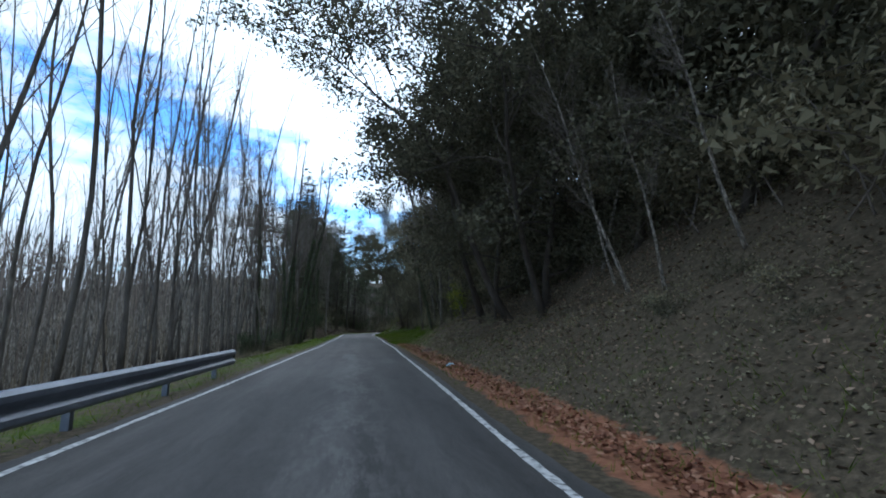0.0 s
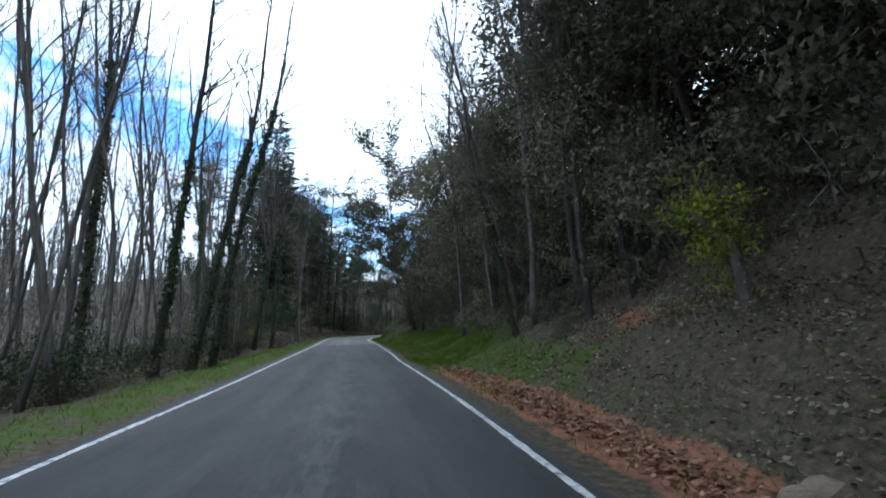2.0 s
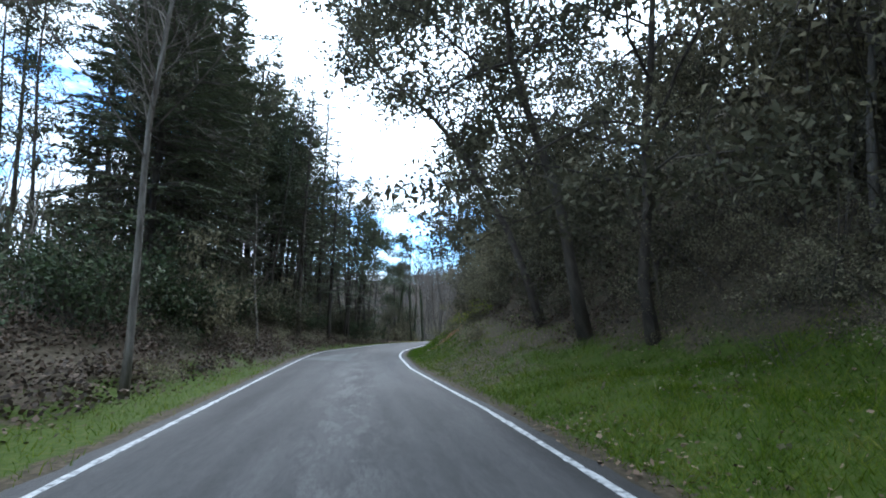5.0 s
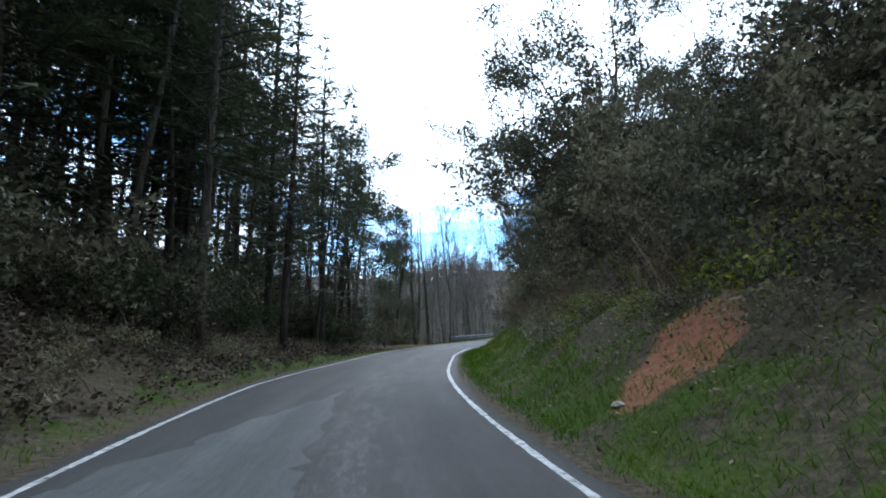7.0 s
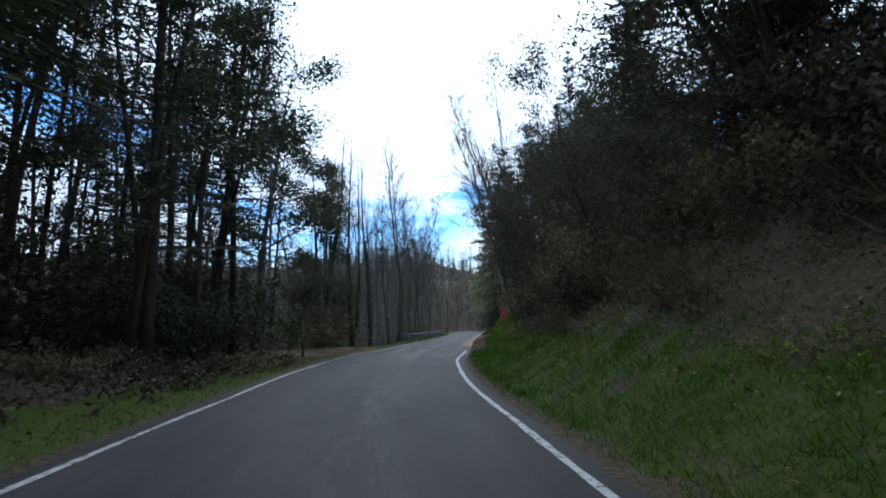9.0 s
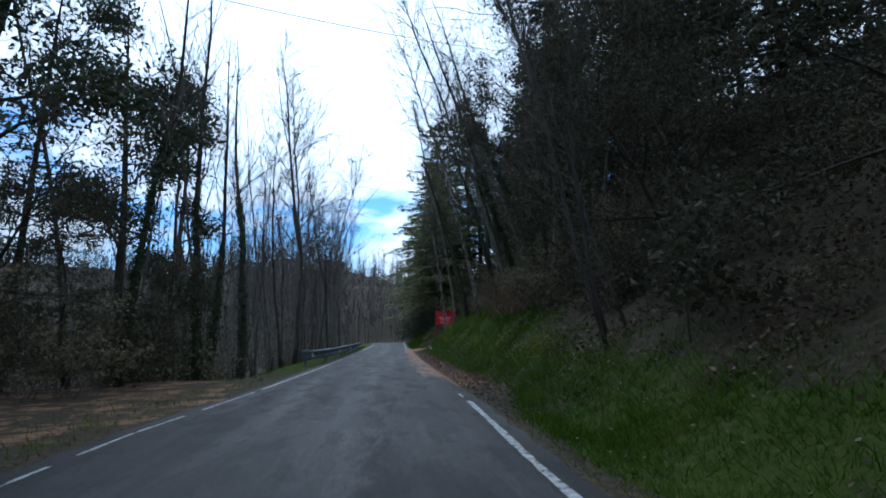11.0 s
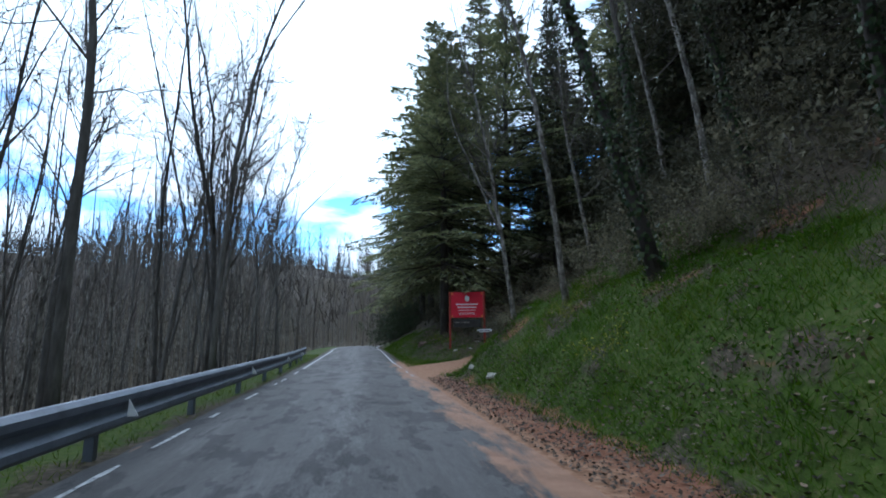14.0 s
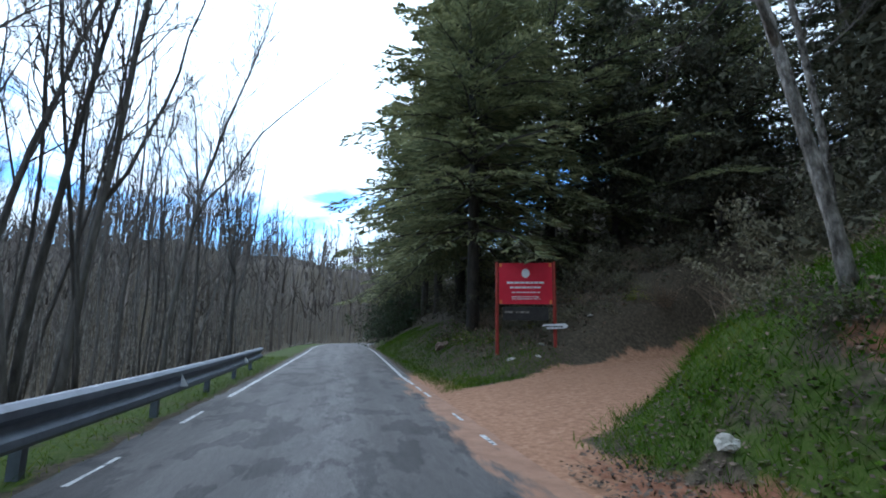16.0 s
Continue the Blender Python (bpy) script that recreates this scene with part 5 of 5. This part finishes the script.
grass_stuff(230000, 40, 79, 1.9, 8, 0.11, 21, GRASS, "bank_grass", "lush green grass on the roadside bank", grass_cover)
# from here on the blades carry tree shade in their colour
grass_stuff(210000, 79, 114, 1.9, 8, 0.11, 26, GRASS_DEEP_SHADED, "bank_grass", "grass below the wooded bank, its green darkened for shade", grass_cover)
grass_stuff(560000, 114, 186, 1.9, 8, 0.14, 25, GRASS_DEEP_SHADED, "bank_grass", "soft deep green grass on the roadside bank, darkened for shade", grass_cover)
grass_stuff(60000, -4, 44, 2.0, 7, 0.11, 22, GRASS, "bank_grass", "sparse green grass among litter on the bank", grass_cover)
grass_stuff(130000, -6, 172, -6.2, -2.4, 0.1, 23, GRASS, "verge_grass", "short green grass along the road verge", grass_cover)
grass_stuff(20000, -6, 170, -7, 8, 0.16, 24, GRASS_DRY, "dry_grass", "dry straw-coloured grass tufts beside the lane",
            lambda s, d: 0.5 * (np.abs(d + 0.6) > 3.3) * smooth(track_distance(s, d), 2, 3))


def leaf_stuff(count, s0, s1, d0, d1, size, seed, mat, name, label, cover_fn):
    r = np.random.default_rng(seed)
    s, d = r.uniform(s0, s1, count), r.uniform(d0, d1, count)
    keep = r.random(count) < cover_fn(s, d) * smooth(track_distance(s, d), 2.2, 3.0) * smooth(np.hypot((s - 121) / 7, (d + 6.6) / 3.8), 0.9, 1.2)
    s, d = s[keep], d[keep]
    n = len(s)
    x, y = place(s, d)
    c = np.stack([x, y, height(s, d) + r.uniform(0.015, 0.07, n)], -1)
    al = np.stack([r.normal(0, 1, n), r.normal(0, 1, n), r.normal(0, 0.35, n)], -1)
    al /= np.linalg.norm(al, axis=1)[:, None]
    ac = np.cross(al, np.stack([r.normal(0, 0.35, n), r.normal(0, 0.35, n), np.ones(n)], -1))
    sz = size * r.uniform(0.5, 1.4, n)[:, None]
    b = Build()
    b.quads(c, al * sz, ac * sz * 0.7)
    return tagged(part(name, b, mat), label, "fallen leaves", kind="stuff")


leaf_stuff(52000, -5, 47, 1.9, 4.6, 0.08, 31, LEAF_RED, "red_leaves", "rust-red fallen leaves heaped along the road edge",
           lambda s, d: (1 - smooth(np.abs(d - EDGE_R(s) - 1.15), 0.15, 0.5)) * (1 - 0.95 * smooth(s, 38, 40.5)))
leaf_stuff(42000, -5, 60, 3.2, 9, 0.07, 32, LEAF_BROWN, "brown_leaves", "brown fallen leaves and litter on the bank", lambda s, d: 0.8 - 0.7 * smooth(s, 32, 41) * (1 - smooth(d, 6, 8)))
leaf_stuff(16000, 60, 170, 2.4, 9, 0.06, 33, LEAF_BROWN, "brown_leaves", "brown fallen leaves and litter on the bank", lambda s, d: 0.4 + 0 * s)
leaf_stuff(26000, 117, 150, 2.1, 3.9, 0.05, 35, LEAF_DARK, "brown_leaves", "dark brown leaf crumbs and clods along the road edge", lambda s, d: 0.8 + 0 * s)


def creeper_stuff(count, s0, s1, d0, d1, seed, mat, label, cover_fn, size=0.11, tall=0.22):
    """Low leafy growth over a bank."""
    r = np.random.default_rng(seed)
    s, d = r.uniform(s0, s1, count), r.uniform(d0, d1, count)
    x, y = place(s, d)
    clump = np.array([noise.noise(Vector((p, q, 3.0))) for p, q in zip(x * 0.9, y * 0.9)])
    keep = r.random(count) < np.clip(cover_fn(s, d) * (0.5 + 1.6 * clump), 0, 1)
    s, d, x, y, clump = s[keep], d[keep], x[keep], y[keep], clump[keep]
    n = len(s)
    c = np.stack([x, y, height(s, d) + tall * r.random(n) * (0.4 + np.maximum(clump, 0) * 2)], -1)
    b = Build()
    al = r.normal(0, 1, (n, 3)) * (1, 1, 0.6)
    al /= np.linalg.norm(al, axis=1)[:, None]
    ac = np.cross(al, r.normal(0, 0.6, (n, 3)) + (0, 0, 1))
    ac /= np.linalg.norm(ac, axis=1)[:, None] + 1e-9
    sz = size * r.uniform(0.5, 1.4, n)[:, None]
    b.quads(c, al * sz, ac * sz * 0.75)
    return tagged(part("ground_creeper", b, mat), label, "undergrowth", kind="stuff")


creeper_stuff(90000, -5, 47, 3.4, 9, 51, LEAF_OLIVE, "low olive-green creepers and moss over the bank", lambda s, d: 0.55 - 0.4 * smooth(s, 33, 41), 0.055)
creeper_stuff(40000, 60, 156, 3.4, 9, 52, LEAF_OLIVE, "low green weeds and creepers on the grassy bank", lambda s, d: (0.25 + 0.35 * smooth(d, 4.5, 6.5)) * (1 - 0.7 * smooth(s, 114, 122)) * smooth(track_distance(s, d), 2.4, 3.4), 0.065, 0.2)
creeper_stuff(110000, 56, 112, -9.5, -4.2, 53, LEAF_DARK, "low brown bracken and brambles over the bank", lambda s, d: 0.9 + 0 * s, 0.095, 0.55)
creeper_stuff(50000, 68, 92, 5.2, 11, 66, LEAF_DARK, "dark bramble mat over the upper bank", lambda s, d: 0.8 * smooth(d, 5, 6.5), 0.085, 0.4)
creeper_stuff(34000, 74, 120, 3.6, 9, 59, LEAF_BROWN, "brown dead weeds on the grassy bank", lambda s, d: 0.15 + 0.4 * smooth(d, 4.2, 6), 0.06, 0.35)
creeper_stuff(16000, 111, 127, 4.0, 8.5, 60, LEAF_BROWN, "brown dead bracken over the steep bank", lambda s, d: 0.5 + 0.3 * smooth(d, 4.5, 6), 0.07, 0.35)
creeper_stuff(26000, 157.5, 172, 4.2, 17, 61, LEAF_BROWN, "brown brambles and bracken on the slope above the track", lambda s, d: 0.75 * smooth(track_distance(s, d), 2.6, 3.6), 0.08, 0.4)
creeper_stuff(60000, 124, 152, 3.3, 7.5, 62, GRASS_DEEP_SHADED, "broad-leaved green weeds in the bank grass", lambda s, d: 0.45 * smooth(track_distance(s, d), 2.2, 3.0), 0.05, 0.16)
creeper_stuff(30000, 130, 152, 3.8, 8, 63, LEAF_BROWN, "withered brown weeds on the bank beside the track", lambda s, d: (0.2 + 0.5 * bald_patches(s, d) + 0.3 * smooth(d, 5, 6.5)) * smooth(track_distance(s, d), 2.4, 3.2), 0.05, 0.3)
creeper_stuff(36000, 10, 37, 4.2, 8.5, 65, LEAF_BROWN, "brown withered weeds on the steep litter bank", lambda s, d: 0.35 + 0.3 * smooth(d, 5, 7), 0.065, 0.32)
creeper_stuff(40000, 72, 114, 4.0, 9, 64, GRASS, "green weeds among the brown bracken of the bank", lambda s, d: 0.4 + 0 * s, 0.055, 0.24)
creeper_stuff(64000, 78, 116, -17, -8.2, 54, LEAF_OAK, "dense dark evergreen understorey between the trunks", lambda s, d: 0.85 + 0 * s, 0.22, 3.6)
creeper_stuff(80000, -6, 48, 8, 22, 55, LEAF_OAK, "dense dark undergrowth on the wooded hillside", lambda s, d: 0.8 + 0 * s, 0.17, 2.4)
creeper_stuff(20000, 46, 70, 11, 22, 56, LEAF_OLIVE, "brown-green undergrowth on the wooded hillside", lambda s, d: 0.8 + 0 * s, 0.24, 2.6)
creeper_stuff(64000, 68, 150, 8.5, 20, 57, LEAF_OAK, "dense dark undergrowth on the wooded hillside", lambda s, d: 0.7 + 0 * s, 0.19, 2.2)
creeper_stuff(34000, 150, 200, 6.0, 26, 58, LEAF_OAK, "dark undergrowth below the cedars",
              lambda s, d: 0.7 * smooth(track_distance(s, d), 2.8, 4.0), 0.2, 1.5)
leaf_stuff(7000, 44, 64, 2.4, 3.6, 0.07, 36, LEAF_BROWN, "brown_leaves", "brown leaf litter at the foot of the grassy bank", lambda s, d: 0.8 - 0.6 * smooth(s, 52, 60))
leaf_stuff(18000, 60, 130, -9, -3.6, 0.07, 34, LEAF_DARK, "brown_leaves", "brown litter on the dark bank", lambda s, d: 0.6 + 0 * s)


# ---- guard rails ----
BEAM = [(0.0, 0.155), (0.03, 0.15), (0.08, 0.115), (0.08, 0.065), (0.015, 0.02), (0.015, -0.02), (0.08, -0.065), (0.08, -0.115), (0.03, -0.15), (0.0, -0.155)]


def guard_rail(s0, s1, at, posts, reflectors, ends, mid, label):
    """Galvanised W-beam on posts: beam lengths, posts and small reflectors are parts."""
    rail = empty_thing("guard_rail")
    cuts = np.arange(s0, s1, 4.0)
    for c in cuts:
        e = min(c + 4.03, s1)
        if e - c < 0.4:
            continue
        ss = np.linspace(c, e, 9)
        b = Build()
        rows = []
        for s in ss:
            d = float(at(s))
            flare = max(0.0, 1 - (s - s0) / 0.7) if ends[0] else 0.0
            flare = max(flare, max(0.0, 1 - (s1 - s) / 0.7) if ends[1] else 0.0)
            ring = []
            for sign in (1, -1):
                for o, z in (BEAM if sign == 1 else BEAM[::-1]):
                    oo = o * (1 - 0.7 * flare) + (0.004 if sign == 1 else 0.0)
                    x, y = place(s, d + oo - 0.25 * flare ** 2)
                    ring.append((float(x), float(y), mid + z * 1.35 * (1 + 0.15 * flare) + float(crest(s))))
            rows.append(ring)
        n = len(rows[0])
        faces = [(i * n + j, i * n + (j + 1) % n, (i + 1) * n + (j + 1) % n, (i + 1) * n + j) for i in range(len(rows) - 1) for j in range(n)]
        faces += [tuple(range(n))[::-1], tuple((len(rows) - 1) * n + j for j in range(n))]
        b.add(np.array(rows).reshape(-1, 3), faces)
        part("beam", b, STEEL, rail, smooth_faces=False)
    for s in posts:
        d = float(at(s)) - 0.09
        x, y = place(s, d)
        tx, ty = np.interp(s, REF_S, REF_T[:, 0]), np.interp(s, REF_S, REF_T[:, 1])
        m = pose(float(x), float(y), 0, 0, 0, math.degrees(math.atan2(ty, tx)))
        b = Build()
        z0 = float(height(s, d)) - 0.3
        b.box((-0.055, -0.05, z0), (-0.045, 0.05, mid + 0.12), m)
        b.box((-0.045, -0.05, z0), (0.045, -0.04, mid + 0.12), m)
        b.box((-0.045, 0.04, z0), (0.045, 0.05, mid + 0.12), m)
        part("post", b, STEEL, rail)
    for s in reflectors:
        x, y = place(s, float(at(s)) + 0.135)
        tx, ty = np.interp(s, REF_S, REF_T[:, 0]), np.interp(s, REF_S, REF_T[:, 1])
        m = pose(float(x), float(y), mid, 0, 0, math.degrees(math.atan2(ty, tx)))
        b = Build()
        v = [(0, 0.05, -0.1), (0, -0.07, -0.1), (0, 0.05, 0.1), (0.012, 0.05, -0.1), (0.012, -0.07, -0.1), (0.012, 0.05, 0.1)]
        b.add([tuple(m @ Vector(p)) for p in v], [(0, 1, 2), (5, 4, 3), (0, 3, 4, 1), (1, 4, 5, 2), (2, 5, 3, 0)])
        part("reflector", b, WHITE, rail, "small white triangular reflector")
    return tagged(rail, label, "guard rail", "guard rails")


guard_rail(-30, 15.2, table([(-40, -3.6), (16, -3.57)]), np.arange(-28.5, 15.3, 3.25), (), (False, False), 0.44, "galvanised steel guard rail beside the poplar stand")
guard_rail(133.0, 165.2, table([(132.6, -3.45), (135.5, -2.92), (138, -2.75), (146, -2.72), (152, -2.74), (158, -2.9), (166, -3.2)]), np.arange(133.2, 165, 3.3),
           (133.5, 140.2, 147.0, 153.6, 160.2), (True, False), 0.48, "galvanised steel guard rail with white reflectors above the valley")


# ---- sign, stones, cable ----
def notice_board(x, y, yaw):
    sign = empty_thing("notice_board")
    z = 0.35
    m = pose(x, y, z, 0, 0, yaw)
    for px, name in ((-0.95, "post"), (0.92, "post")):
        b = Build()
        b.tube([tuple(m @ Vector((px, 0, -0.4))), tuple(m @ Vector((px, 0, 3.36)))], (0.06, 0.055), 8)
        part(name, b, RED_POST, sign, "weathered red wooden post")
    b = Build()
    b.box((-0.88, -0.05, 1.95), (0.86, -0.02, 3.32), m)
    panel = part("panel", b, RED, sign, "bright red notice panel")
    b = Build()
    ring = [(0.13 * math.cos(k * 0.3927), 0.155 * math.sin(k * 0.3927)) for k in range(16)]
    b.add([tuple(m @ Vector((u, -0.056, 2.97 + w))) for u, w in ring] + [tuple(m @ Vector((u, -0.05, 2.97 + w))) for u, w in ring],
          [tuple(range(16))] + [(k, k + 16, (k + 1) % 16 + 16, (k + 1) % 16) for k in range(16)])
    part("emblem", b, WHITE, panel, "plain white oval emblem")
    for zz, hw, hh in ((2.66, 0.62, 0.03), (2.50, 0.52, 0.03), (2.34, 0.46, 0.016), (2.19, 0.46, 0.013), (2.12, 0.46, 0.013)):
        b = Build()
        r = random.Random(int(zz * 100))
        u = -hw
        while u < hw - 0.03:
            w = min(r.uniform(0.07, 0.22), hw - u)
            b.box((u, -0.056, zz - hh), (u + w, -0.05, zz + hh), m)
            u += w + 0.025
        part("text_bar", b, WHITE, panel)
    for cx, cz in ((-0.82, 2.02), (0.8, 2.02), (-0.82, 3.25), (0.8, 3.25)):
        b = Build()
        b.box((cx - 0.04, -0.055, cz - 0.06), (cx + 0.04, -0.05, cz + 0.06), m)
        part("corner_mark", b, ORANGE, panel)
    b = Build()
    b.box((-0.75, -0.03, 1.42), (0.72, 0.0, 1.86), m)
    part("lower_board", b, PLANK, sign, "dark lower board")
    b = Build()
    b.box((-0.75, -0.06, 1.66), (0.1, -0.035, 1.72), m)
    part("batten", b, BARK_PALE, sign)
    b = Build()
    out = [(0.48, 1.22), (0.56, 1.14), (1.24, 1.18), (1.34, 1.26), (1.22, 1.34), (0.56, 1.3)]
    b.add([tuple(m @ Vector((u, -0.1, w))) for u, w in out] + [tuple(m @ Vector((u, -0.07, w))) for u, w in out],
          [tuple(range(6)), tuple(range(11, 5, -1))] + [(k, k + 6, (k + 1) % 6 + 6, (k + 1) % 6) for k in range(6)])
    arrow = part("arrow_plate", b, WHITE, sign, "small white pointed direction plate")
    b = Build()
    for k in range(7):
        b.box((0.62 + 0.08 * k, -0.104, 1.205), (0.68 + 0.08 * k, -0.1, 1.255), m)
    part("text_bar", b, PLANK, arrow)
    return tagged(sign, "red notice board on two red posts beside the dirt track", "sign")


notice_board(32.48, 152.36, -45)


def stone(seed, s, d, size, mat, label, squash=0.7):
    r = np.random.default_rng(seed)
    bm = bmesh.new()
    bmesh.ops.create_icosphere(bm, subdivisions=3, radius=1)
    for v in bm.verts:
        k = 1 + 0.5 * noise.noise(v.co * 1.4 + Vector((seed, 0, 0))) + 0.22 * noise.noise(v.co * 2.9 + Vector((0, seed, 0)))
        v.co = Vector((v.co.x * k * 1.15, v.co.y * k, max(v.co.z, -0.55) * k * squash)) * size
    me = bpy.data.meshes.new("stone")
    bm.to_mesh(me)
    bm.free()
    me.materials.append(mat)
    ob = new("stone", me)
    x, y, z = rest(s, d, -size * squash * 0.3)
    ob.matrix_world = pose(x, y, z, r.uniform(-15, 15), r.uniform(-15, 15), r.uniform(0, 360))
    return tagged(ob, label, "stone")


stone(1, 25.7, 3.45, 0.26, STONE_BROWN, "rounded brown boulder among red leaves")
stone(2, 83.0, 3.25, 0.08, STONE, "small white stone on the grassy bank")
stone(3, 146.2, 3.4, 0.13, STONE, "pale rock in the grass beside the track")
stone(4, 148.6, 3.4, 0.11, STONE, "pale rock in the grass beside the track")
stone(5, 165.4, 4.1, 0.3, STONE_BROWN, "grey rock in the bank beside the road")
for i, (s, d, k) in enumerate(((159.0, 4.9, 0.1), (160.2, 6.4, 0.12), (161.0, 8.6, 0.1), (158.6, 5.6, 0.07), (151.2, 6.6, 0.16))):
    stone(10 + i, s, d, k, STONE, "small pale stone at the edge of the dirt track", 0.5)

b = Build()
p0, p1 = Vector((*rest(118, -14)[:2], 10.5)), Vector((*rest(128, 12)[:2], 13.0))
line = [p0.lerp(p1, k / 20) - Vector((0, 0, 1.2 * 4 * (k / 20) * (1 - k / 20))) for k in range(21)]
b.tube([tuple(p) for p in line], [0.014] * 21, 4)
tagged(part("overhead_cable", b, CABLE), "thin black overhead cable across the lane", "cable")


def fallen_branch(seed, s, d, length, turn, thick=0.07, label="pale fallen branch lying at the road edge"):
    r = np.random.default_rng(seed)
    b = Build()
    x, y, z = rest(s, d, -0.12)
    m = pose(x, y, z, 0, 0, turn)
    axis = bend(r, (0, 0, 0), (1, 0, 0.05), length, 8, wander=0.08)
    b.tube([tuple(m @ Vector(p)) for p in axis], np.linspace(thick, thick * 0.3, 9), 6)
    for _ in range(4):
        k = int(r.integers(2, 8))
        tw = bend(r, axis[k], (1, r.normal(0, 1), abs(r.normal(0, 0.6))), length * 0.25, 3, wander=0.15)
        b.tube([tuple(m @ Vector(p)) for p in tw], np.linspace(thick * 0.4, thick * 0.12, 4), 4)
    return tagged(part("fallen_branch", b, BARK_PALE, smooth_faces=True), label, "branch", "fallen branches")


fallen_branch(1, 198, -5.5, 5.0, 40)
fallen_branch(2, 199.5, -4.6, 4.2, 15)
fallen_branch(3, 200.5, -6.0, 3.6, 62)
fallen_branch(4, 147.6, 4.9, 1.0, 10, 0.03, "thin pale dead branch lying in the bank grass")

b = Build()
lx, ly, lz = rest(16.6, 3.0, -0.06)
bits = [(-0.16, -0.05, 0.0), (0.0, -0.07, 0.05), (0.17, -0.03, 0.01), (0.15, 0.06, 0.03), (0.01, 0.05, 0.07), (-0.14, 0.06, 0.02)]
m = pose(lx, ly, lz, 12, -8, 25)
b.add([tuple(m @ Vector(p)) for p in bits] + [tuple(m @ Vector((p[0], p[1], p[2] - 0.012))) for p in bits],
      [(0, 1, 4, 5), (1, 2, 3, 4), (11, 10, 7, 6), (10, 9, 8, 7)] + [(k, k + 6, (k + 1) % 6 + 6, (k + 1) % 6) for k in range(6)])
tagged(part("plastic_scrap", b, PLASTIC), "crumpled pale blue plastic scrap among the leaves", "litter")
